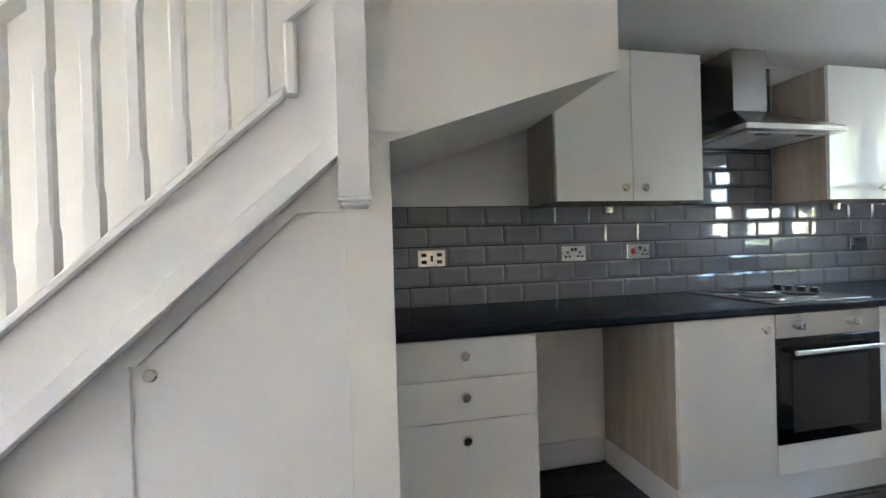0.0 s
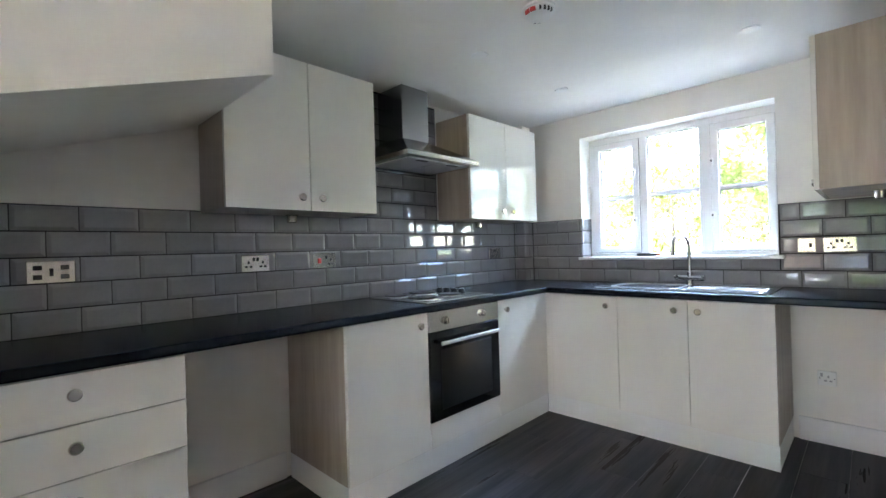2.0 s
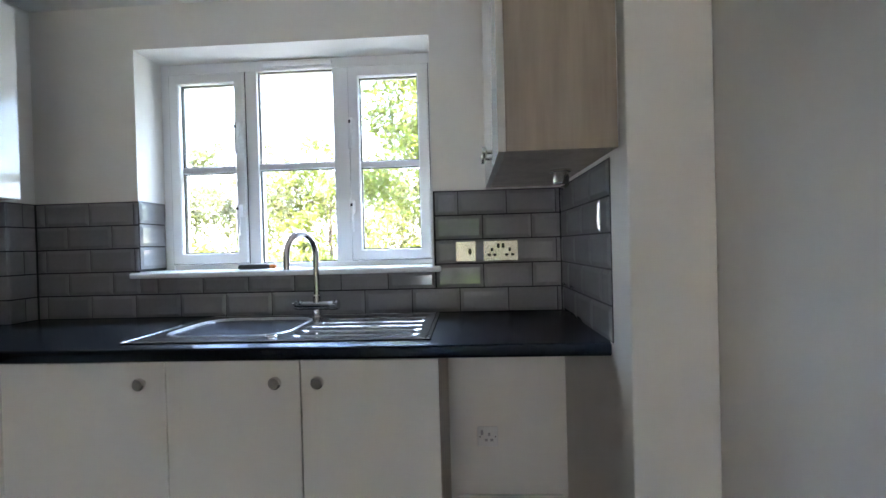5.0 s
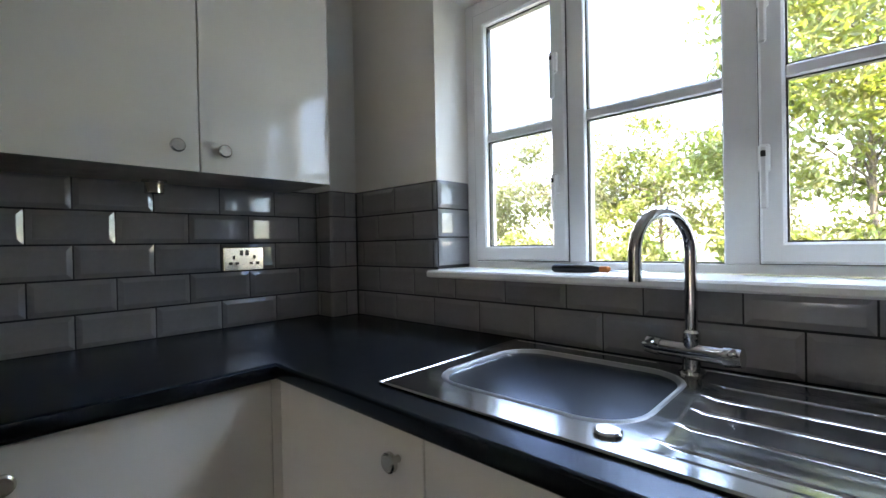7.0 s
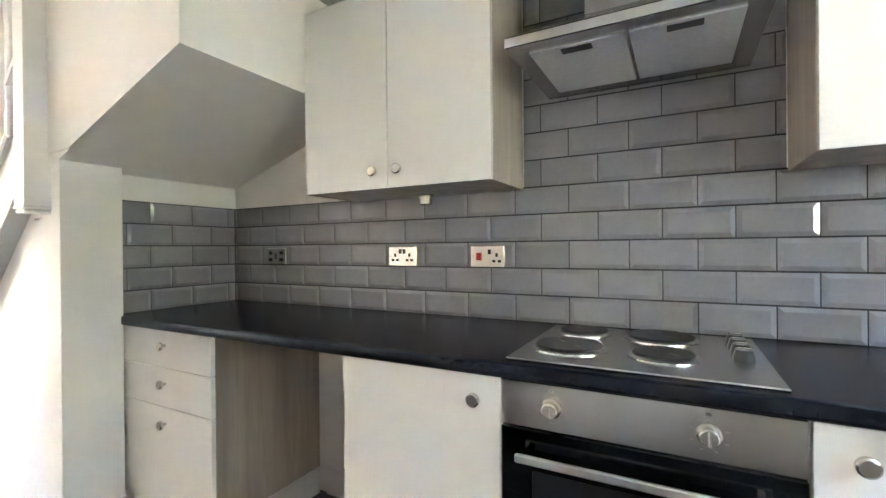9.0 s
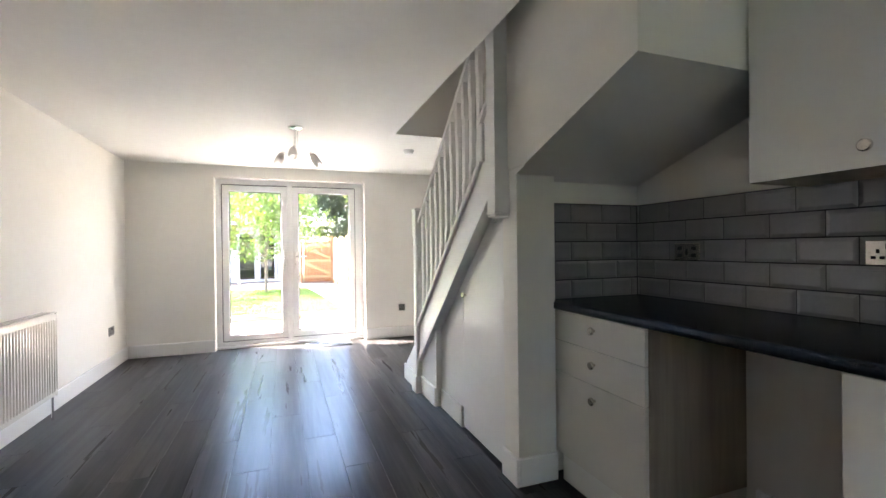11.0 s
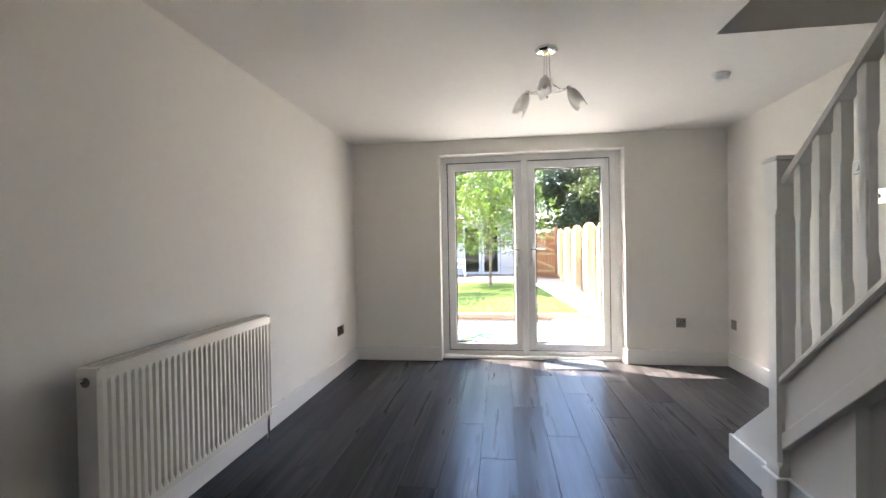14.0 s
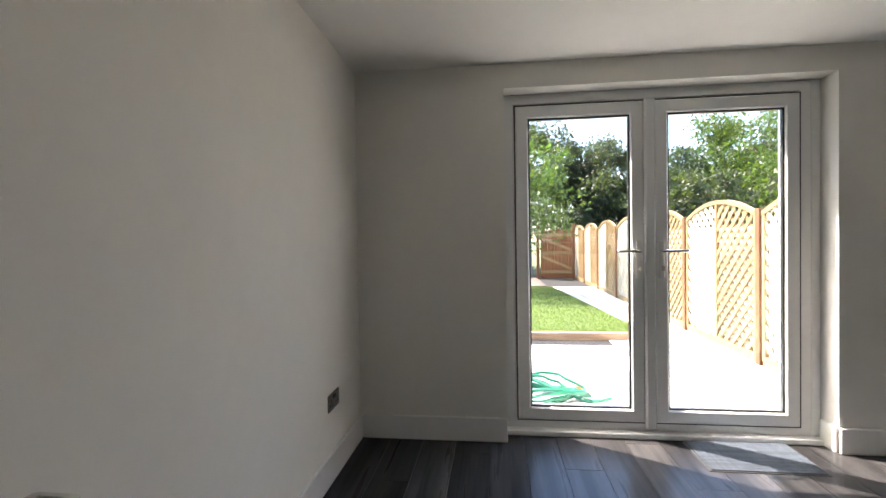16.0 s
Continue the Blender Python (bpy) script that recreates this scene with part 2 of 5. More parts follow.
PALESLAT = wood("sun_bleached_slat", (0.50, 0.45, 0.36), (0.40, 0.34, 0.26), 0.7, (12, 12, 1.6), 1.5, 0.08)
RENDERW = mat("white_render", (0.72, 0.71, 0.68), 0.9, var=0.06, scale=3, bump=0.3, bscale=80)
LENS = mat("grey_lamp_face", (0.46, 0.46, 0.46), 0.15, var=0.1, scale=60)
HOSE = mat("green_hose_plastic", (0.008, 0.15, 0.085), 0.35, var=0.06, scale=20)
ORANGE = mat("orange_plastic", (0.55, 0.16, 0.03), 0.4, var=0.06, scale=20)
ROOFT = mat("brown_roof_tile", (0.085, 0.075, 0.07), 0.85, var=0.25, scale=8, bump=0.4, bscale=60)
SHEDW = mat("white_painted_cladding", (0.40, 0.41, 0.42), 0.5, var=0.05, scale=4)
BROWNP = mat("brown_stained_board", (0.16, 0.09, 0.05), 0.6, var=0.2, scale=8)
GLASS = bpy.data.materials.new("window_glass")
GLASS.use_nodes = True
gb = GLASS.node_tree.nodes["Principled BSDF"]
gb.inputs["Transmission Weight"].default_value, gb.inputs["Roughness"].default_value, gb.inputs["IOR"].default_value = 1.0, 0.0, 1.45
gb.inputs["Base Color"].default_value = (0.985, 0.99, 0.985, 1)

# blue sheen of reflected sky, put into the gloss colour of floor, laminate and glaze
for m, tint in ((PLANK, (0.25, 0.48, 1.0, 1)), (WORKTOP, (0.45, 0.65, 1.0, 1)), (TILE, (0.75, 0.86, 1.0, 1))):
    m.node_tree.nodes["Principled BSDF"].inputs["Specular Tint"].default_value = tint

# ---- builders ----
ORIGIN = {}


def thing(name, at, label="", category="", group="", kind=""):
    ob = new(name)
    ob.location = at
    ob.empty_display_size = 0.1
    ORIGIN[ob.name] = Vector(at)
    return tagged(ob, label, category, group, kind)


def part(name, bm, material, parent=None, label="", smooth=False, category="", group="", kind="", at=None):
    """Links a bmesh in world places as one mesh object, under a thing or part, or alone with its origin at 'at'."""
    base = Vector(at) if at is not None else (ORIGIN[parent.name] if parent else Vector((0, 0, 0)))
    bmesh.ops.recalc_face_normals(bm, faces=bm.faces)
    bmesh.ops.translate(bm, verts=bm.verts, vec=-base)
    me = bpy.data.meshes.new(name)
    if smooth:
        for f in bm.faces:
            f.smooth = True
        for e in bm.edges:
            if len(e.link_faces) == 2 and e.calc_face_angle(0) > 0.6:
                e.smooth = False
    bm.to_mesh(me)
    bm.free()
    me.materials.append(material)
    ob = new(name, me)
    ORIGIN[ob.name] = base
    if parent:
        ob.parent = parent
        if at is not None:
            ob.location = base - ORIGIN[parent.name]
    else:
        ob.location = base
    return tagged(ob, label, category, group, kind)


def share(ob, at, parent, name=None):
    """Another object on the same mesh."""
    o = new(name or ob.name.split(".")[0], ob.data)
    ORIGIN[o.name] = Vector(at)
    o.parent = parent
    o.location = Vector(at) - (ORIGIN[parent.name] if parent else Vector((0, 0, 0)))
    return o


def box(x0, x1, y0, y1, z0, z1, bevel=0.0, bm=None, seg=1):
    bm = bm or bmesh.new()
    x0, x1, y0, y1, z0, z1 = min(x0, x1), max(x0, x1), min(y0, y1), max(y0, y1), min(z0, z1), max(z0, z1)
    m = Matrix.Translation(((x0 + x1) / 2, (y0 + y1) / 2, (z0 + z1) / 2)) @ Matrix.Diagonal((x1 - x0, y1 - y0, z1 - z0, 1))
    vs = bmesh.ops.create_cube(bm, size=1, matrix=m)["verts"]
    if bevel:
        es = list({e for v in vs for e in v.link_edges})
        bmesh.ops.bevel(bm, geom=es, offset=bevel, segments=seg, profile=0.5, affect="EDGES")
    return bm


def prism(pts, axis, a, b, bm=None, bevel=0.0):
    """A flat outline carried from a to b along an axis: 'x' takes (y, z), 'y' takes (x, z), 'z' takes (x, y)."""
    bm = bm or bmesh.new()
    put = {"x": lambda p, c: (c, p[0], p[1]), "y": lambda p, c: (p[0], c, p[1]), "z": lambda p, c: (p[0], p[1], c)}[axis]
    lo = [bm.verts.new(put(p, a)) for p in pts]
    hi = [bm.verts.new(put(p, b)) for p in pts]
    bm.faces.new(lo)
    bm.faces.new(hi[::-1])
    for i in range(len(pts)):
        j = (i + 1) % len(pts)
        bm.faces.new((lo[i], lo[j], hi[j], hi[i]))
    if bevel:
        bmesh.ops.recalc_face_normals(bm, faces=bm.faces)
        bmesh.ops.bevel(bm, geom=bm.edges[:], offset=bevel, segments=1, affect="EDGES")
    return bm


def tube(pts, radii, seg=8, bm=None, caps=True):
    """A round bar along a line of points."""
    bm = bm or bmesh.new()
    pts = [Vector(p) for p in pts]
    if not isinstance(radii, (list, tuple)):
        radii = [radii] * len(pts)
    rings, side = [], None
    for i, p in enumerate(pts):
        d = (pts[min(i + 1, len(pts) - 1)] - pts[max(i - 1, 0)]).normalized()
        if side is None:
            side = d.orthogonal().normalized()
        side = (side - d * side.dot(d)).normalized()
        up = d.cross(side)
        rings.append([bm.verts.new(p + (side * math.cos(a) + up * math.sin(a)) * radii[i])
                      for a in (2 * math.pi * k / seg for k in range(seg))])
    for r0, r1 in zip(rings, rings[1:]):
        for k in range(seg):
            bm.faces.new((r0[k], r0[(k + 1) % seg], r1[(k + 1) % seg], r1[k]))
    if caps:
        bm.faces.new(rings[0][::-1])
        bm.faces.new(rings[-1])
    return bm


def lathe(profile, at, axis, seg=20, bm=None):
    """Turns (distance along the axis, radius) rows round an axis."""
    axis = Vector(axis).normalized()
    return tube([Vector(at) + axis * d for d, _ in profile], [max(r, 0.0004) for _, r in profile], seg, bm)


def arc(c, r, a0, a1, n, u, v):
    c, u, v = Vector(c), Vector(u), Vector(v)
    return [c + (u * math.cos(a) + v * math.sin(a)) * r for a in (a0 + (a1 - a0) * k / n for k in range(n + 1))]


def knob(parent, at, axis, label="round satin nickel knob"):
    return part("knob", lathe([(0, 0.007), (0.012, 0.006), (0.014, 0.013), (0.018, 0.0185), (0.026, 0.0185), (0.029, 0.015), (0.029, 0.0005)],
                              at, axis, 18), NICKEL, parent, label, smooth=True)


# ---- setting ----
W, L = 3.55, 7.34            # room width (x from -W to 0) and length (y from 0 to L)


def ceil_at(y):
    return 2.275 - 0.0115 * y


def structure(name, bm, material, label="", category=""):
    return part(name, bm, material, None, label, kind="structure", category=category)


floor = structure("floor", box(-W - 0.1, 0.1, -0.02, L + 0.14, -0.1, -0.011), GROUT, "dark grey oak plank floor through both rooms", "floor")
wl = structure("wall_west", box(-W - 0.12, -W, -0.28, L + 0.26, -0.1, 2.7), WALL, "plain white painted wall with a radiator", "wall")
we = structure("wall_east", box(0, 0.12, -0.28, L + 0.26, -0.1, 4.9), WALL, "white painted side wall behind stairs and kitchen", "wall")
# garden wall with the opening of the patio doors
DX0, DX1, DTOP = -2.668, -0.905, 2.05
bm = box(-W, DX0, L, L + 0.26, -0.1, 2.7)
box(DX1, 0, L, L + 0.26, -0.1, 2.7, bm=bm)
box(DX0, DX1, L, L + 0.26, DTOP, 2.7, bm=bm)
structure("wall_north", bm, WALL, "white wall round the patio doors", "wall")
# street wall with the opening of the kitchen window
WX0, WX1, WZ0, WZ1 = -1.885, -0.59, 1.085, 2.085
bm = box(-W, WX0, -0.28, 0, -0.1, 2.7)
box(WX1, 0, -0.28, 0, -0.1, 2.7, bm=bm)
box(WX0, WX1, -0.28, 0, -0.1, WZ0, bm=bm)
box(WX0, WX1, -0.28, 0, WZ1, 2.7, bm=bm)
structure("wall_south", bm, WALL, "white wall round the kitchen window", "wall")
structure("wall_nib", box(-2.63, -2.42, 0, 0.755, -0.1, 2.45, 0.003), WALL, "short white wall nib at the end of the worktop", "wall")
bm = box(-2.75, -2.632, 0, 2.30, -0.1, 2.45)
box(-W, -2.75, 2.18, 2.30, -0.1, 2.45, bm=bm)
structure("wall_hall", bm, WALL, "plain white wall closing off the entrance hall", "wall")
structure("pipe_boxing", box(-0.115, 0, 0, 0.125, -0.1, 2.45), WALL, "white boxed-in corner above the tiles", "boxing")

# ceiling with the stairwell left open
bm = bmesh.new()
for x0, x1, y0, y1 in ((-W, -0.96, 0, L), (-0.96, 0, 5.42, L), (-0.96, 0, 0, 2.72)):
    prism([(y0, ceil_at(y0)), (y1, ceil_at(y1)), (y1, 2.46), (y0, 2.46)], "x", x0, x1, bm)
structure("ceiling", bm, CEIL, "white plastered ceiling with an open stairwell", "ceiling")
bm = box(-1.06, -0.96, 2.62, 5.52, 2.46, 4.8)
box(-0.96, 0, 5.42, 5.52, 2.46, 4.8, bm=bm)
box(-0.96, 0, 2.62, 2.72, 2.46, 4.8, bm=bm)
structure("wall_stairwell", bm, WALL, "shaded upper stairwell walls", "wall")
structure("ceiling_upper", box(-1.06, 0, 2.62, 5.52, 4.8, 4.9), CEIL, "upper landing ceiling", "ceiling")

# stair bulkhead over the worktop
SX = -0.83
bm = prism([(2.705, 1.825), (3.515, 1.555), (3.68, 1.505), (3.68, 2.5), (2.705, 2.5)], "x", SX + 0.006, 0)
prism([(2.705, 1.825), (3.42, 1.587), (3.68, 1.587), (3.68, 2.5), (2.705, 2.5)], "x", SX, SX + 0.006, bm)
structure("wall_bulkhead", bm, WALL, "white boxed underside of the stairs above the worktop", "bulkhead")
# wall under the stairs, in front of the cupboard
bm = box(-0.60, 0, 3.575, 3.66, 0, 1.60)
box(SX + 0.009, -0.60, 3.515, 3.66, 0, 1.583, 0.002, bm=bm)
structure("wall_understair", bm, WALL, "white wall end under the stairs beside the worktop", "wall")


def stair_top(y):
    return 0.595 + 0.905 * (5.035 - y)


def stair_low(y):
    return 0.305 + 0.90 * (5.0 - y)


bm = prism([(4.27, 0), (4.70, 0), (4.70, stair_low(4.70) + 0.02), (4.27, stair_low(4.27) + 0.02)], "x", -0.80, -0.76)
prism([(3.66, 1.338), (3.80, 1.338), (4.25, 0.908), (4.27, 0.908), (4.27, stair_low(4.27) + 0.02), (3.66, stair_low(3.66) + 0.02)], "x", -0.80, -0.76, bm)
prism([(4.70, 0), (5.06, 0), (5.06, stair_low(5.06) + 0.02), (4.70, stair_low(4.70) + 0.02)], "x", -0.845, -0.76, bm)
structure("wall_stair_panel", bm, TRIM, "white panelling beneath the stair string", "panelling")


def skirting(name, x0, x1, y0, y1, h=0.14):
    return structure(name, box(x0, x1, y0, y1, 0.0, h, 0.004), TRIM, "white square-edged skirting board", "skirting")


skirting("baseboard_west", -W, -W + 0.018, 2.302, L - 0.001)
skirting("baseboard_north_a", -W + 0.02, DX0, L - 0.018, L)
skirting("baseboard_north_b", DX1, -0.02, L - 0.018, L)
skirting("baseboard_reveal", DX1 - 0.016, DX1, L + 0.002, L + 0.12)
skirting("baseboard_east", -0.018, 0, 5.47, L - 0.02)
skirting("baseboard_stair_a", -0.863, -0.845, 4.70, 5.045)
skirting("baseboard_stair_b", -0.818, -0.80, 4.275, 4.682)
skirting("baseboard_stair_c", -0.845, -0.825, 3.495, 3.655)
skirting("baseboard_stair_d", -0.824, -0.602, 3.495, 3.515)
skirting("baseboard_kitchen_a", -0.018, 0, 2.31, 2.90)
skirting("baseboard_kitchen_b", -2.40, -1.955, 0, 0.018)
skirting("baseboard_kitchen_c", -2.42, -2.402, 0.02, 0.74)
skirting("baseboard_hall_a", -2.632, -2.614, 0.775, 2.318)
skirting("baseboard_hall_b", -W + 0.02, -2.634, 2.30, 2.318)
skirting("baseboard_nib", -2.632, -2.422, 0.755, 0.773)

# kitchen window
FY = -0.17


def ring(x0, x1, z0, z1, w, y0, y1, bm=None, bevel=0.003):
    """A mitred rectangular frame of width w, its edges eased."""
    bm = bm or bmesh.new()
    e = bevel
    prof = [(e, y0), (w - e, y0), (w, y0 + e), (w, y1 - e), (w - e, y1), (e, y1), (0, y1 - e), (0, y0 + e)] if e else [(0, y0), (w, y0), (w, y1), (0, y1)]
    loops = [[bm.verts.new((x, y, z)) for x, z in ((x0 + i, z0 + i), (x1 - i, z0 + i), (x1 - i, z1 - i), (x0 + i, z1 - i))] for i, y in prof]
    for a, b in zip(loops, loops[1:] + loops[:1]):
        for k in range(4):
            bm.faces.new((a[k], a[(k + 1) % 4], b[(k + 1) % 4], b[k]))
    bmesh.ops.recalc_face_normals(bm, faces=bm.faces)
    return bm


win = thing("window_1", (-1.24, FY, WZ0), "white upvc casement window with three lights and glazing bars", "window", kind="structure")
MX0, MX1 = -1.417, -1.056     # fixed middle light
bm = box(WX0, WX0 + 0.02, FY - 0.07, FY, 1.11, WZ1, 0.003)
box(WX1 - 0.042, WX1, FY - 0.07, FY, 1.11, WZ1, 0.003, bm)
box(WX0 + 0.02, WX1 - 0.042, FY - 0.07, FY, 1.11, 1.135, 0.003, bm)
box(WX0 + 0.02, WX1 - 0.042, FY - 0.07, FY, 2.036, WZ1, 0.003, bm)
box(MX1, MX1 + 0.056, FY - 0.07, FY, 1.135, 2.036, 0.003, bm)
box(MX0 - 0.074, MX0, FY - 0.07, FY, 1.135, 2.036, 0.003, bm)
part("window_frame", bm, UPVC, win)


def pane(parent, x0, x1, z0, z1, y, t=0.006, name="pane"):
    o = part(name, box(x0, x1, y - t / 2, y + t / 2, z0, z1), GLASS, parent, "clear glass")
    o.visible_shadow = False
    return o


for x0, x1 in ((-0.999, -0.633), (-1.864, -1.492)):
    w = 0.05
    part("window_stop", ring(x0 - 0.010, x1 + 0.010, 1.127, 2.044, 0.03, FY - 0.069, FY - 0.057), UPVC, win)
    sash = part("casement", ring(x0, x1, 1.137, 2.034, w, FY - 0.055, FY + 0.014, bevel=0.006), UPVC, win)
    part("seal", ring(x0 - 0.002, x1 + 0.002, 1.135, 2.036, 0.004, FY - 0.05, FY + 0.002, bevel=0.0), BLACK, sash, "dark rubber seal")
    part("glazing_bar", box(x0 + w, x1 - w, FY - 0.045, FY - 0.002, 1.566, 1.596, 0.004), UPVC, sash)
    pane(sash, x0 + w, x1 - w, 1.137 + w, 1.566, FY - 0.025)
    pane(sash, x0 + w, x1 - w, 1.596, 2.034 - w, FY - 0.025)
    for z0, z1 in ((1.137 + w, 1.566), (1.596, 2.034 - w)):
        part("gasket", ring(x0 + w, x1 - w, z0, z1, 0.004, FY - 0.031, FY - 0.010, bevel=0.0), BLACK, sash, "dark glazing gasket")
    hx = x0 + 0.03 if x0 > -1.2 else x1 - 0.012
    for hz in (1.36, 1.74):
        h = part("window_handle", box(hx - 0.011, hx + 0.011, FY + 0.014, FY + 0.032, hz - 0.01, hz + 0.055, 0.004), UPVC, sash, "white lever handle with a dark key hole")
        box_h = box(hx - 0.008, hx + 0.008, FY + 0.032, FY + 0.044, hz - 0.095, hz + 0.05, 0.004)
        part("lever", box_h, UPVC, h)
        part("key_hole", box(hx - 0.005, hx + 0.005, FY + 0.0445, FY + 0.0465, hz + 0.024, hz + 0.038, 0.001), BLACK, h)
part("glazing_bar", box(MX0, MX1, FY - 0.05, FY - 0.008, 1.572, 1.602, 0.004), UPVC, win)
for z0, z1 in ((1.135, 1.572), (1.602, 2.036)):
    pane(win, MX0, MX1, z0, z1, FY - 0.03)
    part("gasket", ring(MX0, MX1, z0, z1, 0.004, FY - 0.036, FY - 0.018, bevel=0.0), BLACK, win, "dark glazing gasket")
part("trickle_vent", box(-1.42, -1.09, FY, FY + 0.014, 2.05, 2.072, 0.004), UPVC, win)
part("window_sill", box(WX0 - 0.03, WX1 + 0.02, FY, 0.045, 1.086, 1.11, 0.006), UPVC, win, "white sill board")
structure("trim_window", box(WX0, WX0 + 0.008, 0.0, 0.012, 1.11, 1.425, 0.001), TRIM, "white edge trim beside the window tiles", "trim")

# patio doors
DY = 7.47
door = thing("door_1", (-1.8, DY, 0), "white upvc double patio doors, closed, full glass", "patio door", kind="structure")
bm = ring(DX0, DX1 - 0.05, 0.03, DTOP, 0.06, DY, DY + 0.07)
ring(DX0 + 0.004, DX1 - 0.054, 0.034, DTOP - 0.004, 0.125, DY + 0.058, DY + 0.074, bm)
box(DX1 - 0.05, DX1, DY, DY + 0.07, 0.03, DTOP, 0.003, bm)
part("door_frame", bm, UPVC, door)
part("threshold", box(DX0, DX1, DY - 0.05, DY + 0.12, 0.0, 0.034, 0.006), UPVC, door, "white threshold strip")
box_x = ((-2.598, -1.858), (-1.800, -1.016))
for i, (x0, x1) in enumerate(box_x):
    leaf = part("door_leaf", ring(x0, x1, 0.085, 1.978, 0.076, DY - 0.012, DY + 0.055, bevel=0.008), UPVC, door)
    part("seal", ring(x0 - 0.006, x1 + 0.006, 0.079, 1.984, 0.010, DY - 0.004, DY + 0.05, bevel=0.0), BLACK, leaf, "dark rubber seal")
    part("bead", ring(x0 + 0.076, x1 - 0.076, 0.161, 1.902, 0.009, DY + 0.002, DY + 0.03, bevel=0.0), BLACK, leaf, "dark glazing gasket")
    pane(leaf, x0 + 0.076, x1 - 0.076, 0.161, 1.902, DY + 0.02)
    hx = x1 - 0.036 if i == 0 else x0 + 0.036
    plate = part("handle_plate", box(hx - 0.015, hx + 0.015, DY - 0.022, DY - 0.012, 0.94, 1.16, 0.005), SATIN, leaf, "satin chrome handle plate")
    sgn = -1 if i == 0 else 1
    part("lever", tube([(hx, DY - 0.022, 1.10), (hx, DY - 0.055, 1.10), (hx + sgn * 0.012, DY - 0.062, 1.10), (hx + sgn * 0.13, DY - 0.062, 1.10)], [0.010, 0.010, 0.009, 0.008], 10), CHROME, plate, smooth=True)
    part("key", box(hx - 0.003, hx + 0.003, DY - 0.06, DY - 0.022, 0.985, 1.015, 0.001), NICKEL, plate, "small keys left in the lock")
part("meeting_stile", box(-1.86, -1.798, DY - 0.028, DY + 0.05, 0.05, 1.99, 0.010), UPVC, door)

# ---- staircase ----
stair = thing("staircase", (-0.42, 5.4, 0), "white painted open-side staircase with chamfered spindles", "staircase")
RISE, GO = 0.198, 0.228
for i in range(12):
    y = 5.44 - GO * i
    part("riser", box(SX + 0.03, -0.004, y - 0.02, y, RISE * i, RISE * (i + 1) - 0.022), TRIM, stair)
    part("tread", box(SX + 0.03, -0.004, y - GO - 0.02, y + 0.02, RISE * (i + 1) - 0.022, RISE * (i + 1), 0.006), TRIM, stair)
# outer string, with its capping and lower band
K = 3.815
bm = prism([(5.06, stair_low(5.06) + 0.06), (5.06, stair_top(5.06) - 0.03), (K, stair_top(K) - 0.03), (K, 1.87), (3.67, 2.00), (3.67, stair_low(3.67) + 0.06)], "x", -0.865, -0.815)
part("string", bm, TRIM, stair)
bm = prism([(5.06, stair_low(5.06)), (5.06, stair_low(5.06) + 0.075), (3.67, stair_low(3.67) + 0.075), (3.67, stair_low(3.67))], "x", -0.877, -0.80, bevel=0.003)
part("lower_band", bm, TRIM, stair)
bm = prism([(5.06, stair_top(5.06) - 0.038), (5.06, stair_top(5.06)), (K, stair_top(K)), (K, stair_top(K) - 0.038)], "x", -0.888, -0.80, bevel=0.007)
part("string_capping", bm, TRIM, stair)
bm = box(-0.888, -0.80, K - 0.034, K, stair_top(K) - 0.034, 1.88, 0.007)
prism([(K, 1.868), (K, 1.902), (3.67, 2.03), (3.67, 1.996)], "x", -0.888, -0.80, bm)
part("string_capping", bm, TRIM, stair)
bm = prism([(5.14, 0.10), (5.14, 0.43), (5.47, 0.16), (5.47, 0.10)], "x", -0.862, -0.80, bevel=0.003)
part("curtail_string", bm, TRIM, stair)
part("skirting", box(-0.88, -0.862, 5.145, 5.50, 0, 0.14, 0.004), TRIM, stair)
part("skirting", box(-0.861, -0.81, 5.475, 5.50, 0, 0.14, 0.004), TRIM, stair)


def spindle_mesh(x, y, z0, z1, w):
    """A square stick with stop-chamfered middle."""
    bm = bmesh.new()
    c = w * 0.16
    sects = [(z0, 0.0005, w), (z0 + 0.17, 0.0005, w), (z0 + 0.20, c, w * 0.94), (z1 - 0.23, c, w * 0.94), (z1 - 0.20, 0.0005, w), (z1, 0.0005, w)]
    rings = []
    for z, cc, ww in sects:
        h = ww / 2
        pts = [(-h + cc, -h), (h - cc, -h), (h, -h + cc), (h, h - cc), (h - cc, h), (-h + cc, h), (-h, h - cc), (-h, -h + cc)]
        rings.append([bm.verts.new((x + a, y + b, z)) for a, b in pts])
    for r0, r1 in zip(rings, rings[1:]):
        for k in range(8):
            bm.faces.new((r0[k], r0[(k + 1) % 8], r1[(k + 1) % 8], r1[k]))
    bm.faces.new(rings[0][::-1])
    bm.faces.new(rings[-1])
    return bm




def rail_at(y):
    return 1.405 + 0.86 * (5.05 - y)


for k in range(11):
    y = 3.884 + 0.1085 * k
    part("spindle", spindle_mesh(-0.842, y, stair_top(y) - 0.03, rail_at(y) - 0.01, 0.04), TRIM, stair)
y = 3.752
part("spindle", spindle_mesh(-0.842, y, 1.93, rail_at(y) - 0.01, 0.04), TRIM, stair)
bm = prism([(-0.87, -0.012), (-0.876, 0.012), (-0.866, 0.034), (-0.842, 0.042), (-0.818, 0.034), (-0.808, 0.012), (-0.814, -0.012)], "y", 3.66, 5.06)
for v in bm.verts:
    v.co.z += rail_at(v.co.y)
part("handrail", bm, TRIM, stair, smooth=True)
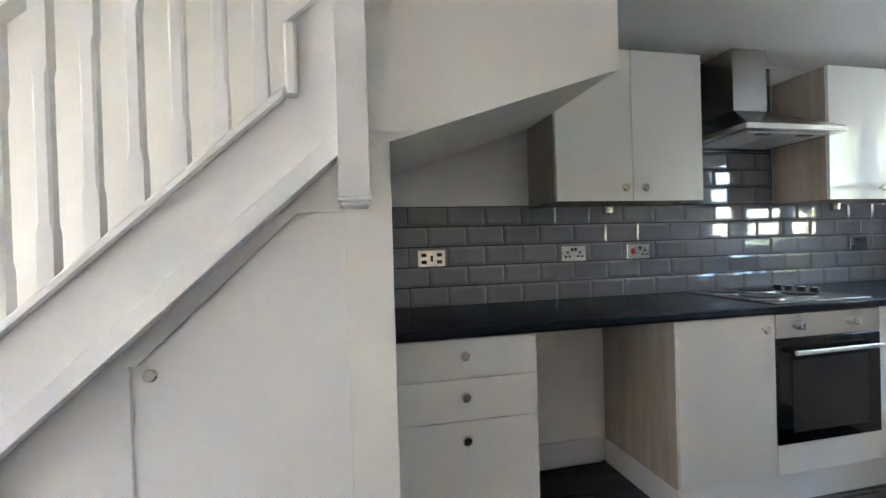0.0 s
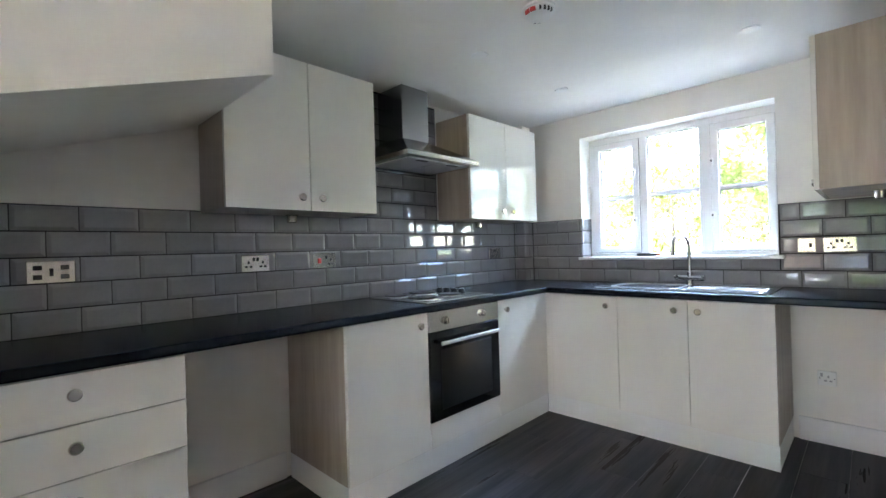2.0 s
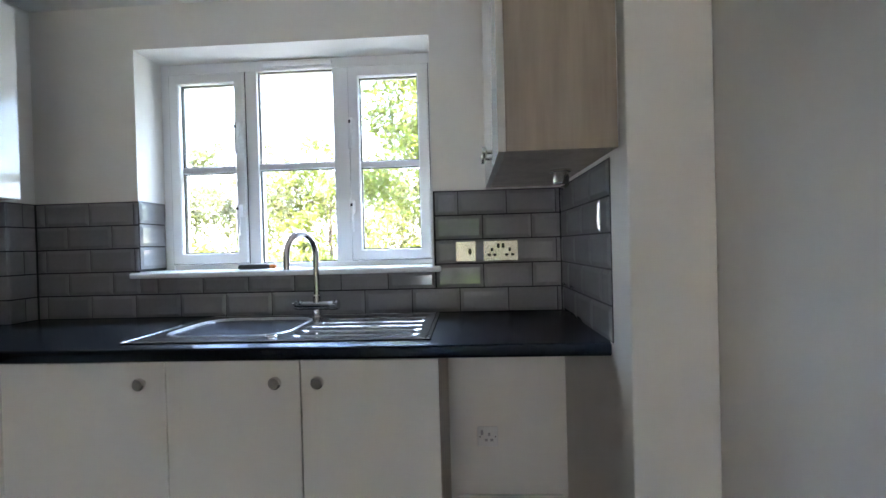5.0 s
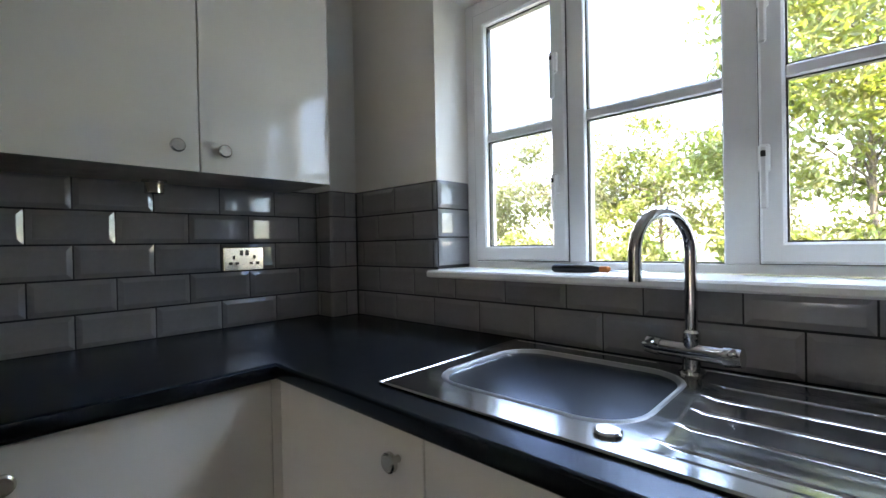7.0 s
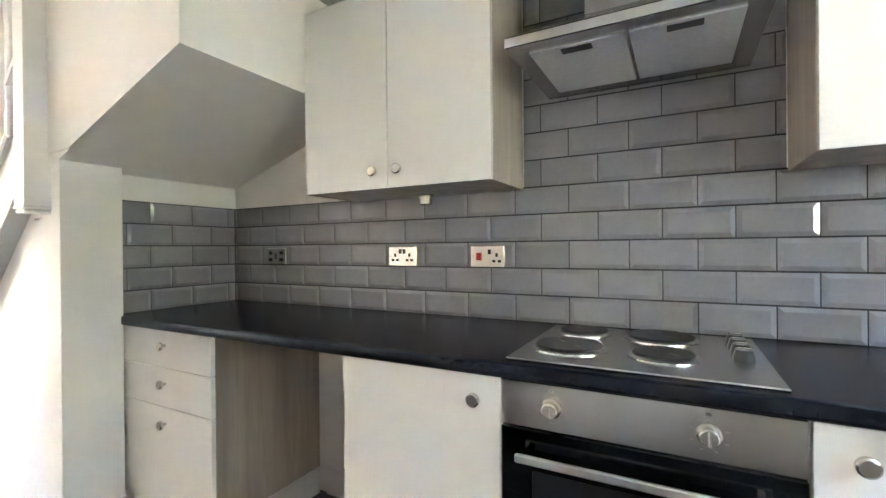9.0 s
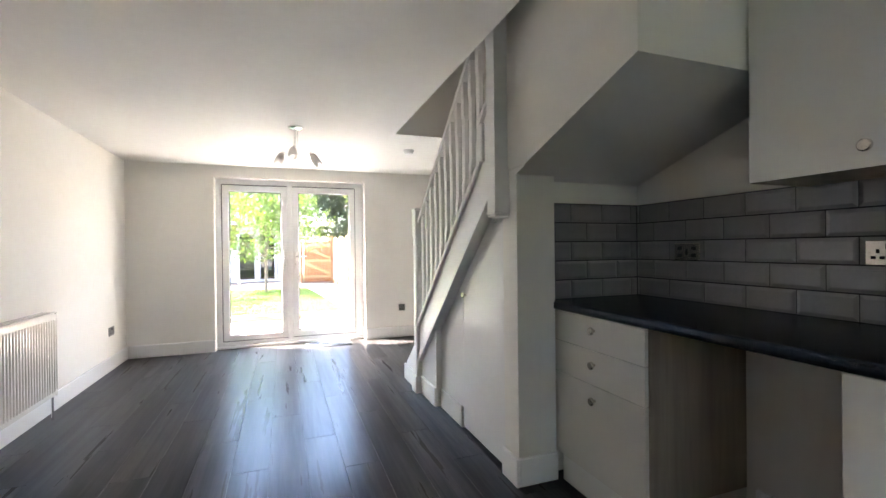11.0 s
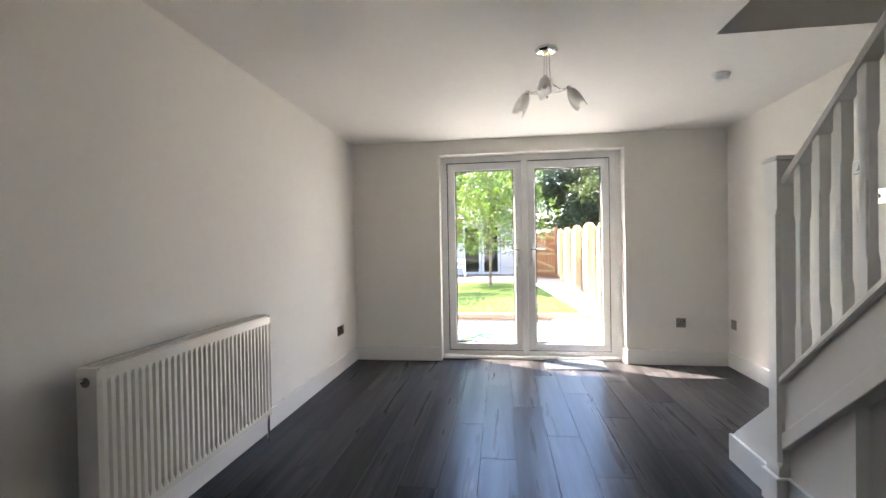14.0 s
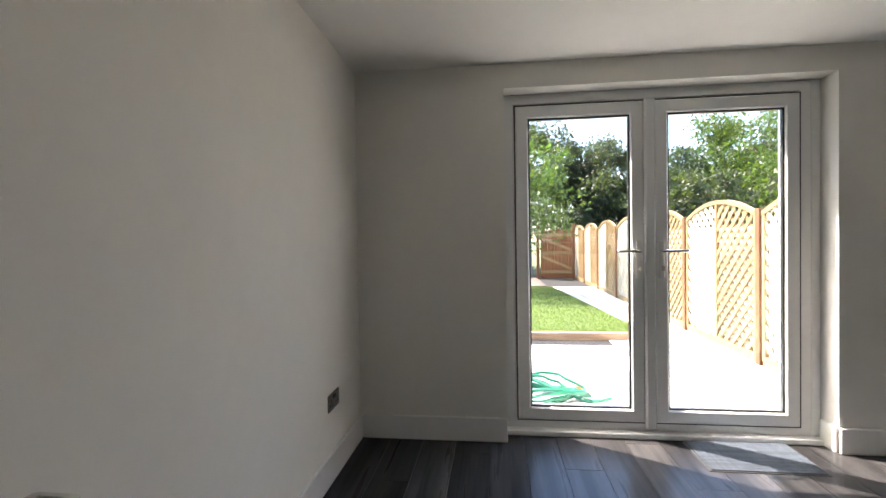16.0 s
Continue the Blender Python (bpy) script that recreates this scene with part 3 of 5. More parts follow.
# newels
bm = spindle_mesh(-0.847, 5.095, 0.0, 1.500, 0.09)
part("newel", bm, TRIM, stair)
bm = box(-0.900, -0.794, 5.042, 5.148, 1.500, 1.514, 0.003)
box(-0.893, -0.801, 5.049, 5.141, 1.514, 1.523, 0.003, bm)
part("newel_cap", bm, TRIM, stair)
part("newel_base", box(-0.907, -0.787, 5.035, 5.155, 0, 0.14, 0.004), TRIM, stair)
part("newel", box(-0.905, -0.815, 3.585, 3.675, 1.375, 2.9, 0.002), TRIM, stair)
bm = box(-0.909, -0.811, 3.581, 3.679, 1.362, 1.375, 0.003)
box(-0.903, -0.817, 3.587, 3.673, 1.345, 1.362, 0.005, bm)
part("newel_drop", bm, TRIM, stair)

# understair cupboard door
cup = thing("cupboard_door", (-0.80, 3.95, 0), "white flush cupboard door cut to the slope of the stairs", "cupboard door")
bm = prism([(3.6615, 0.015), (4.262, 0.015), (4.245, 0.900), (3.795, 1.328), (3.6615, 1.328)], "x", -0.806, -0.785)
part("door_panel", bm, TRIM, cup)
part("door_stop", prism([(3.64, 0.005), (4.29, 0.005), (4.27, 0.92), (3.81, 1.352), (3.64, 1.352)], "x", -0.784, -0.776), TRIM, cup)
knob(cup, (-0.806, 4.205, 0.885), (-1, 0, 0))


# ---- kitchen ----
def run(which):
    """Maps (along, out from the wall, height) of one kitchen wall to the world."""
    return {"A": lambda u, d, z: (-d, u, z), "B": lambda u, d, z: (-u, d, z), "C": lambda u, d, z: (-2.42 + d, u, z)}[which]


NORMAL = {"A": (-1, 0, 0), "B": (0, 1, 0), "C": (1, 0, 0)}


def rbox(which, u0, u1, d0, d1, z0, z1, bevel=0.0, bm=None, seg=1):
    f = run(which)
    a, b = f(u0, d0, z0), f(u1, d1, z1)
    return box(a[0], b[0], a[1], b[1], z0, z1, bevel, bm, seg)


def base_unit(which, u0, u1, doors, label, front=0.585, bottom=0.132, sides=(True, True), knobs=(), drawers=None, hollow=None):
    f = run(which)
    unit = thing("base_unit", f((u0 + u1) / 2, front / 2, 0), label, "kitchen unit", "base units under the worktop")
    for on, u in ((sides[0], u0), (sides[1], u1 - 0.018)):
        if on:
            part("side_panel", rbox(which, u, u + 0.018, 0.02, front - 0.021, 0.132, 0.87, 0.001), OAK, unit, "pale oak-effect side panel")
    part("back_panel", rbox(which, u0 + 0.02, u1 - 0.02, 0.02, 0.03, 0.15, 0.868), CARC, unit)
    part("bottom_panel", rbox(which, u0 + 0.02, u1 - 0.02, 0.035, front - 0.021, 0.134, 0.15), CARC, unit)
    if drawers:
        for z0, z1, kz in drawers:
            dr = part("drawer_front", rbox(which, u0 + 0.002, u1 - 0.002, front - 0.02, front, z0 + 0.0015, z1 - 0.0015, 0.0015), GLOSS, unit)
            knob(dr, f((u0 + u1) / 2 - 0.016, front, kz), NORMAL[which])
    for (a, b), ku in zip(doors, knobs):
        d = part("door", rbox(which, a + 0.0018, b - 0.0018, front - 0.02, front, bottom + 0.002, 0.866, 0.0015), GLOSS, unit)
        knob(d, f(ku, front, 0.806), NORMAL[which])
    return unit


base_unit("A", 2.935, 3.565, (), "white gloss three-drawer base unit with round knobs",
          drawers=((0.132, 0.552, 0.485), (0.552, 0.713, 0.649), (0.713, 0.866, 0.806)))
base_unit("A", 1.775, 2.29, ((1.775, 2.29),), "white gloss single-door base unit beside the oven", knobs=(1.843,))
base_unit("A", 0.02, 1.16, ((0.607, 1.16),), "white gloss corner base unit beside the oven", knobs=(1.088,), sides=(False, True))
base_unit("B", 0.607, 1.107, ((0.625, 1.107),), "white gloss base unit door in the corner by the sink", knobs=(1.04,), sides=(False, False))
base_unit("B", 1.107, 1.932, ((1.107, 1.52), (1.52, 1.932)), "white gloss two-door sink base unit", knobs=(1.452, 1.578), sides=(False, True))
part("corner_post", prism([(-0.583, 0.6075), (-0.56, 0.6075), (-0.56, 0.56), (-0.626, 0.56), (-0.626, 0.583), (-0.583, 0.583)], "z", 0.131, 0.866), GLOSS, None, "white gloss corner post between the units", category="corner post")
for nm, bmx in (("plinth", box(-0.575, -0.557, 0.575, 2.29, 0, 0.131, 0.001)), ("plinth", box(-0.575, -0.557, 2.935, 3.494, 0, 0.131, 0.001)),
                ("plinth", box(-1.932, -0.576, 0.557, 0.575, 0, 0.131, 0.001)), ("plinth", box(-0.556, -0.02, 2.272, 2.288, 0, 0.131)),
                ("plinth", box(-1.93, -1.914, 0.02, 0.556, 0, 0.131)), ("plinth", box(-0.556, -0.02, 2.938, 2.954, 0, 0.131))):
    part(nm, bmx, CARC, None, "white plinth board under the kitchen units", kind="structure", category="plinth")

# worktop in two lengths, mitred in the corner, with a rounded front edge
wt = thing("worktop", (-0.3, 0.3, 0.872), "black L-shaped laminate worktop with a rounded edge", "worktop")
for nm, pts in (("hob_length", [(0, 0.0004), (0, 3.573), (-0.61, 3.573), (-0.61, 0.6104)]), ("sink_length", [(0, 0), (-0.61, 0.61), (-2.418, 0.61), (-2.418, 0)])):
    bm = prism(pts, "z", 0.872, 0.912)
    es = [e for e in bm.edges if abs(e.verts[0].co.z - e.verts[1].co.z) < 1e-5 and
          (all(abs(v.co.x + 0.61) < 1e-3 for v in e.verts) or all(abs(v.co.y - 0.61) < 1e-3 for v in e.verts))]
    bmesh.ops.bevel(bm, geom=es, offset=0.009, segments=3, profile=0.5, affect="EDGES")
    part(nm, bm, WORKTOP, wt, smooth=True)


def wall_unit(which, u0, u1, z0, z1, depth, label, knobs, split):
    f = run(which)
    unit = thing("wall_unit", f((u0 + u1) / 2, depth / 2, z0), label, "kitchen unit", "wall units above the worktop")
    for u in (u0, u1 - 0.018):
        part("side_panel", rbox(which, u, u + 0.018, 0.010, depth - 0.021, z0, z1, 0.001), OAK, unit, "pale oak-effect side panel")
    part("bottom_panel", rbox(which, u0 + 0.018, u1 - 0.018, 0.010, depth - 0.021, z0 + 0.002, z0 + 0.018), OAK, unit, "pale oak-effect underside")
    part("top_panel", rbox(which, u0 + 0.018, u1 - 0.018, 0.010, depth - 0.021, z1 - 0.018, z1 - 0.002), CARC, unit)
    part("back_panel", rbox(which, u0 + 0.018, u1 - 0.018, 0.002, 0.0095, z0 + 0.01, z1 - 0.01), CARC, unit)
    for (a, b), ku in zip(((u0, split), (split, u1)), knobs):
        d = part("door", rbox(which, a + 0.0018, b - 0.0018, depth - 0.02, depth, z0, z1, 0.0015), GLOSS, unit)
        knob(d, f(ku, depth, z0 + 0.062), NORMAL[which])
    return unit


wall_unit("A", 1.897, 2.70, 1.413, 2.14, 0.33, "white gloss two-door wall unit with oak sides beside the bulkhead", (2.245, 2.352), 2.298)
wall_unit("A", 0.262, 1.092, 1.413, 2.14, 0.33, "white gloss two-door wall unit with oak sides near the window", (0.618, 0.738), 0.677)
wall_unit("C", 0.012, 0.725, 1.430, 2.145, 0.312, "white gloss wall unit with oak side on the partition", (0.32, 0.425), 0.372)
for p in ((-0.09, 2.28, 1.413), (-0.09, 0.73, 1.413), (-2.335, 0.40, 1.430)):
    lt = thing("cabinet_light", p, "small chrome light under a wall unit", "cabinet light", "lights under the wall units")
    part("body", lathe([(0.0, 0.034), (-0.006, 0.034), (-0.008, 0.026), (-0.040, 0.026), (-0.044, 0.022)], p, (0, 0, 1), 24), NICKEL, lt, smooth=True)

# oven
oven = thing("oven", (-0.3, 1.468, 0.27), "built-in electric oven with steel fascia and black glass door", "oven")
part("body", box(-0.565, -0.03, 1.18, 1.757, 0.272, 0.866), BLACK, oven)
part("fascia", box(-0.592, -0.566, 1.165, 1.772, 0.757, 0.868, 0.002), STEEL, oven, "brushed steel control panel")
dr = part("door", box(-0.592, -0.566, 1.165, 1.772, 0.272, 0.753, 0.003), OVENGLASS, oven, "black glass oven door")
part("window_rim", box(-0.5945, -0.5925, 1.245, 1.692, 0.325, 0.655, 0.001), BLACK, dr)
hb = part("handle", box(-0.640, -0.628, 1.215, 1.722, 0.688, 0.708, 0.003), SATIN, dr, "flat satin steel handle bar")
for y in (1.235, 1.702):
    part("handle_post", box(-0.629, -0.592, y - 0.006, y + 0.006, 0.690, 0.706, 0.001), STEEL, hb)
for y, n in ((1.645, 5), (1.325, 8)):
    k = part("control_knob", lathe([(0, 0.024), (0.003, 0.024), (0.004, 0.020), (0.022, 0.0185), (0.024, 0.016), (0.024, 0.0005)], (-0.592, y, 0.812), (-1, 0, 0), 24), NICKEL, oven, "round metal control knob", smooth=True)
    part("grip", box(-0.622, -0.6165, y - 0.003, y + 0.003, 0.796, 0.828, 0.001), NICKEL, k)
    for j in range(n):
        a = math.pi * (0.15 + 1.7 * j / (n - 1)) - math.pi / 2 + math.pi
        cy, cz = y + 0.034 * math.cos(a), 0.812 + 0.034 * math.sin(a)
        part("dial_mark", box(-0.5928, -0.5921, cy - 0.003, cy + 0.003, cz - 0.0008, cz + 0.0008), GUNMETAL, oven)
    part("dial_symbol", box(-0.5928, -0.5921, y - 0.005, y + 0.005, 0.851, 0.857), GUNMETAL, oven)
part("filler_panel", box(-0.585, -0.566, 1.163, 1.772, 0.134, 0.268, 0.001), GLOSS, None, "white gloss filler panel under the oven", category="filler panel")

# hob
hob = thing("hob", (-0.31, 1.476, 0.912), "steel electric hob with four sealed black hotplates", "hob")
bm = box(-0.577, -0.055, 1.187, 1.765, 0.9125, 0.919, 0.003)
part("steel_top", bm, STEEL, hob, "brushed steel hob plate")
for x, y, r in ((-0.172, 1.645, 0.073), (-0.172, 1.425, 0.090), (-0.405, 1.642, 0.090), (-0.405, 1.412, 0.073)):
    pl = part("hotplate", lathe([(0.0, r), (0.010, r), (0.013, r - 0.004), (0.013, 0.022), (0.0115, 0.020), (0.0115, 0.0005)], (x, y, 0.919), (0, 0, 1), 40), IRON, hob, "black cast hotplate", smooth=True)
    part("steel_ring", lathe([(-0.001, r + 0.012), (0.003, r + 0.011), (0.007, r + 0.004), (0.007, r - 0.001)], (x, y, 0.919), (0, 0, 1), 40), CHROME, pl, "bright steel rim", smooth=True)
    part("red_dot", lathe([(0.0, 0.014), (0.0016, 0.013), (0.0016, 0.0005)], (x, y, 0.9303), (0, 0, 1), 16), RED, pl)
for j in range(4):
    x = -0.145 - 0.068 * j
    part("control_knob", lathe([(0, 0.025), (0.006, 0.024), (0.020, 0.020), (0.025, 0.019), (0.025, 0.0005)], (x, 1.238, 0.919), (0, 0, 1), 20), BLACK, hob, "black knob with a bright grip", smooth=True)
    part("grip", box(x - 0.003, x + 0.003, 1.222, 1.254, 0.943, 0.948, 0.001), CHROME, hob)

# extractor hood
hood = thing("cooker_hood", (-0.24, 1.487, 1.735), "stainless steel chimney cooker hood on the tiled wall", "cooker hood")
bm = bmesh.new()
r0 = [(-0.485, 1.183), (-0.485, 1.792), (-0.012, 1.792), (-0.012, 1.183)]
r1 = [(-0.255, 1.402), (-0.255, 1.627), (-0.012, 1.627), (-0.012, 1.402)]
va = [bm.verts.new((x, y, 1.768)) for x, y in r0]
vb = [bm.verts.new((x, y, 1.895)) for x, y in r1]
for k in range(4):
    bm.faces.new((va[k], va[(k + 1) % 4], vb[(k + 1) % 4], vb[k]))
bm.faces.new(vb)
bm.faces.new(va[::-1])
part("canopy", bm, HOODSTEEL, hood)
part("rim", box(-0.487, -0.012, 1.181, 1.794, 1.737, 1.767, 0.003), STEEL, hood)
part("chimney", box(-0.252, -0.012, 1.405, 1.624, 1.895, 2.23, 0.002), HOODSTEEL, hood)
for y0, y1 in ((1.235, 1.483), (1.492, 1.74)):
    fp = part("filter", box(-0.435, -0.085, y0, y1, 1.732, 1.738, 0.002), FILTER, hood, "aluminium grease filter")
    ym = (y0 + y1) / 2
    part("latch", box(-0.425, -0.395, ym - 0.04, ym + 0.04, 1.728, 1.7325, 0.001), BLACK, fp)
part("button_strip", box(-0.4885, -0.487, 1.215, 1.330, 1.748, 1.762, 0.001), CHROME, hood, "row of push buttons")

# sink
SK0, SK1, ZS = -1.905, -0.932, 0.912
sink = thing("sink", (-1.42, 0.29, ZS), "stainless steel inset sink with bowl and ribbed drainer", "sink")


def rrect(x0, x1, y0, y1, r, n=6):
    pts = []
    for cx, cy, a in ((x1 - r, y1 - r, 0), (x0 + r, y1 - r, 90), (x0 + r, y0 + r, 180), (x1 - r, y0 + r, 270)):
        pts += [(cx + r * math.cos(radians(a + 90 * k / n)), cy + r * math.sin(radians(a + 90 * k / n))) for k in range(n + 1)]
    return pts


bm = bmesh.new()
levels = [((-1.420, -0.985, 0.105, 0.466), 0.095, ZS + 0.006), ((-1.417, -0.988, 0.108, 0.463), 0.092, ZS + 0.0085), ((-1.411, -0.994, 0.114, 0.457), 0.086, ZS + 0.008),
          ((-1.405, -1.000, 0.120, 0.451), 0.080, ZS + 0.001), ((-1.401, -1.004, 0.124, 0.447), 0.076, ZS - 0.02), ((-1.388, -1.017, 0.137, 0.434), 0.07, ZS - 0.135),
          ((-1.370, -1.035, 0.155, 0.416), 0.06, ZS - 0.155), ((-1.26, -1.15, 0.24, 0.33), 0.03, ZS - 0.162)]
loops = [[bm.verts.new((x, y, z)) for x, y in rrect(*q, r)] for q, r, z in levels]
for a, b in zip(loops, loops[1:]):
    for k in range(len(a)):
        bm.faces.new((a[k], a[(k + 1) % len(a)], b[(k + 1) % len(b)], b[k]))
bm.faces.new(loops[-1])
part("bowl", bm, STEELB, sink, "deep steel bowl", smooth=True)
# flat deck round the bowl, joined bay by bay to the bowl's edge
bm = bmesh.new()
inner = [bm.verts.new((x, y, ZS + 0.006)) for x, y in rrect(*levels[0][0], levels[0][1])]
outer = []
cx, cy = -1.204, 0.285
for v in inner:
    dx, dy = v.co.x - cx, v.co.y - cy
    s = min((( -0.945 - cx) / dx) if dx > 1e-6 else 9e9, ((-1.44 - cx) / dx) if dx < -1e-6 else 9e9,
            ((0.53 - cy) / dy) if dy > 1e-6 else 9e9, ((0.052 - cy) / dy) if dy < -1e-6 else 9e9)
    outer.append(bm.verts.new((cx + dx * s, cy + dy * s, ZS + 0.006)))
for k in range(len(inner)):
    bm.faces.new((inner[k], inner[(k + 1) % len(inner)], outer[(k + 1) % len(inner)], outer[k]))
for corner in ((-0.945, 0.53), (-1.44, 0.53), (-1.44, 0.052), (-0.945, 0.052)):
    near = sorted(range(len(outer)), key=lambda k: (outer[k].co.xy - Vector(corner)).length)[:2]
    if (outer[near[0]].co.xy - Vector(corner)).length > 1e-4:
        bm.faces.new((bm.verts.new((*corner, ZS + 0.006)), outer[near[0]], outer[near[1]]))
part("deck", bm, STEELX, sink, "flat steel deck")
# drainer, a sheet with long ribs
bm = bmesh.new()
nx, ny = 40, 290
grid = []
for i in range(nx + 1):
    x = -1.44 + (SK0 + 0.013 + 1.44) * i / nx
    row = []
    for j in range(ny + 1):
        y = 0.052 + 0.478 * j / ny
        z = ZS + 0.006
        u = (y - 0.10) / 0.081
        on = max(0, min(1, (x + 1.875) / 0.02, (-1.455 - x) / 0.02, (y - 0.085) / 0.015, (0.505 - y) / 0.015))
        z -= 0.004 * on
        z += 0.003 * on * max(0.0, min(1.0, 1.8 * (1 - abs((u % 1.0) - 0.5) / 0.05))) * max(0, min(1, (x + 1.865) / 0.02))
        row.append(bm.verts.new((x, y, z)))
    grid.append(row)
for i in range(nx):
    for j in range(ny):
        bm.faces.new((grid[i][j], grid[i + 1][j], grid[i + 1][j + 1], grid[i][j + 1]))
part("drainer", bm, STEELX, sink, "ribbed steel drainer", smooth=True)
bm = bmesh.new()
for q in ((SK0, SK0 + 0.013, 0.04, 0.545), (SK1 - 0.013, SK1, 0.04, 0.545), (SK0 + 0.013, SK1 - 0.013, 0.04, 0.052), (SK0 + 0.013, SK1 - 0.013, 0.53, 0.545)):
    box(*q, ZS, ZS + 0.0075, 0.003, bm)
part("rolled_edge", bm, STEELX, sink)
part("waste", lathe([(0.0, 0.034), (0.003, 0.034), (0.004, 0.028), (0.001, 0.022), (0.001, 0.0005)], (-1.205, 0.285, ZS - 0.162), (0, 0, 1), 24), CHROME, sink, smooth=True)
part("waste_control", lathe([(0.0, 0.021), (0.004, 0.021), (0.007, 0.017), (0.007, 0.0005)], (-1.392, 0.487, ZS + 0.006), (0, 0, 1), 24), CHROME, sink, "round chrome waste control", smooth=True)
# mixer tap
TX, TY, TZ = -1.404, 0.085, ZS + 0.006
tap = thing("mixer_tap", (TX, TY, TZ), "chrome swan-neck mixer tap with two lever handles", "tap")
part("base", lathe([(0, 0.027), (0.006, 0.026), (0.010, 0.019), (0.030, 0.018)], (TX, TY, TZ), (0, 0, 1), 24), CHROME, tap, smooth=True)
part("valve_body", tube([(TX - 0.062, TY + 0.008, TZ + 0.045), (TX + 0.062, TY - 0.008, TZ + 0.045)], 0.018, 20), CHROME, tap, smooth=True)
dn = Vector((0.36, 0.93, 0)).normalized()
pts = [Vector((TX, TY, TZ + 0.05)), Vector((TX, TY, TZ + 0.15)), Vector((TX, TY, TZ + 0.255))]
R = 0.082
pts += [Vector((TX, TY, TZ + 0.255)) + dn * (R - R * math.cos(a)) + Vector((0, 0, R * math.sin(a))) for a in (math.pi * k / 14 for k in range(1, 15))]
pts.append(pts[-1] + Vector((0, 0, -0.055)))
part("spout", tube(pts, [0.0125] * (len(pts) - 1) + [0.0125], 16), CHROME, tap, smooth=True)
part("spout_collar", lathe([(0.05, 0.0165), (0.085, 0.0165), (0.09, 0.013)], (TX, TY, TZ), (0, 0, 1), 20), CHROME, tap, smooth=True)
for s in (-1, 1):
    hd = part("handle", tube([(TX + s * 0.062, TY - s * 0.008, TZ + 0.045), (TX + s * 0.092, TY - s * 0.012, TZ + 0.047)], [0.021, 0.019], 18), CHROME, tap, smooth=True)
    part("lever", box(TX + s * 0.078 - 0.006, TX + s * 0.078 + 0.006, TY - 0.01, TY + 0.055, TZ + 0.055, TZ + 0.064, 0.003), CHROME, hd)

# screwdriver left on the sill
sd = thing("screwdriver", (-1.08, -0.03, 1.11), "black and orange screwdriver lying on the window sill", "screwdriver")
part("handle", lathe([(0, 0.008), (0.008, 0.0115), (0.07, 0.0118), (0.125, 0.0105), (0.145, 0.0075)], (-1.005, -0.055, 1.122), (-1, 0.02, 0), 12), BLACK, sd, smooth=True)
part("collar", lathe([(0.145, 0.0088), (0.168, 0.0088), (0.173, 0.004)], (-1.005, -0.055, 1.122), (-1, 0.02, 0), 12), ORANGE, sd, smooth=True)
part("blade", lathe([(0.17, 0.003), (0.262, 0.003), (0.272, 0.0015)], (-1.005, -0.055, 1.122), (-1, 0.02, -0.025), 8), CHROME, sd, smooth=True)


# ---- sockets and switches ----
def plate(which, u, z, w, kind, label, category="socket", h=0.086, m=None, d=0.0):
    """An electric plate on a wall: kind chooses its inserts."""
    f = run(which)
    t = thing("socket" if category == "socket" else category.replace(" ", "_"), f(u, d, z), label, category, "electric plates")
    part("face_plate", rbox(which, u - w / 2, u + w / 2, d + 0.001, d + 0.008, z - h / 2, z + h / 2, 0.003), m or NICKEL, t)

    def ins(a, b, ww, hh, mt, nm, out=0.0095, mm=None):
        part(nm, rbox(which, u + a - ww / 2, u + a + ww / 2, d + 0.008, d + out, z + b - hh / 2, z + b + hh / 2, 0.0008), mt, t)
    dark = LENS if m is PLASTIC else BLACK
    if kind == "double":
        for s in (-0.037, 0.037):
            ins(s, 0.006, 0.009, 0.014, dark, "pin_hole")
            ins(s - 0.012, -0.016, 0.013, 0.010, dark, "pin_hole")
            ins(s + 0.012, -0.016, 0.013, 0.010, dark, "pin_hole")
        for s in (-0.010, 0.010):
            ins(s, 0.022, 0.011, 0.019, dark, "rocker", 0.012)
    elif kind == "single":
        ins(0.006, 0.010, 0.009, 0.014, dark, "pin_hole")
        ins(-0.007, -0.014, 0.013, 0.010, dark, "pin_hole")
        ins(0.017, -0.014, 0.013, 0.010, dark, "pin_hole")
        ins(-0.024, 0.018, 0.011, 0.020, dark, "rocker", 0.012)
    elif kind == "cooker":
        ins(0.035, 0.0, 0.020, 0.030, RED, "red_switch", 0.013)
        ins(-0.040, 0.006, 0.009, 0.014, dark, "pin_hole")
        ins(-0.028, -0.018, 0.012, 0.010, dark, "pin_hole")
        ins(-0.052, -0.018, 0.012, 0.010, dark, "pin_hole")
        ins(-0.010, 0.018, 0.011, 0.019, dark, "rocker", 0.012)
    elif kind == "quad":
        for a in (-0.040, 0.0, 0.040):
            for b in (-0.018, 0.018):
                if a:
                    ins(a, b, 0.026, 0.018, dark, "outlet")
        ins(0.0, 0.0, 0.012, 0.030, dark, "outlet")
    elif kind == "switch":
        ins(0.018, 0.0, 0.012, 0.024, dark, "rocker", 0.012)
        ins(-0.015, 0.0, 0.016, 0.024, NICKEL, "fuse_holder", 0.011)
    elif kind == "light":
        ins(0.0, 0.0, 0.014, 0.024, dark, "rocker", 0.012)
    for s in (-1, 1):
        part("screw", lathe([(0, 0.003), (0.0012, 0.0025), (0.0012, 0.0004)], f(u + s * (w / 2 - 0.011), d + 0.008, z), NORMAL[which], 10), NICKEL, t)
    return t


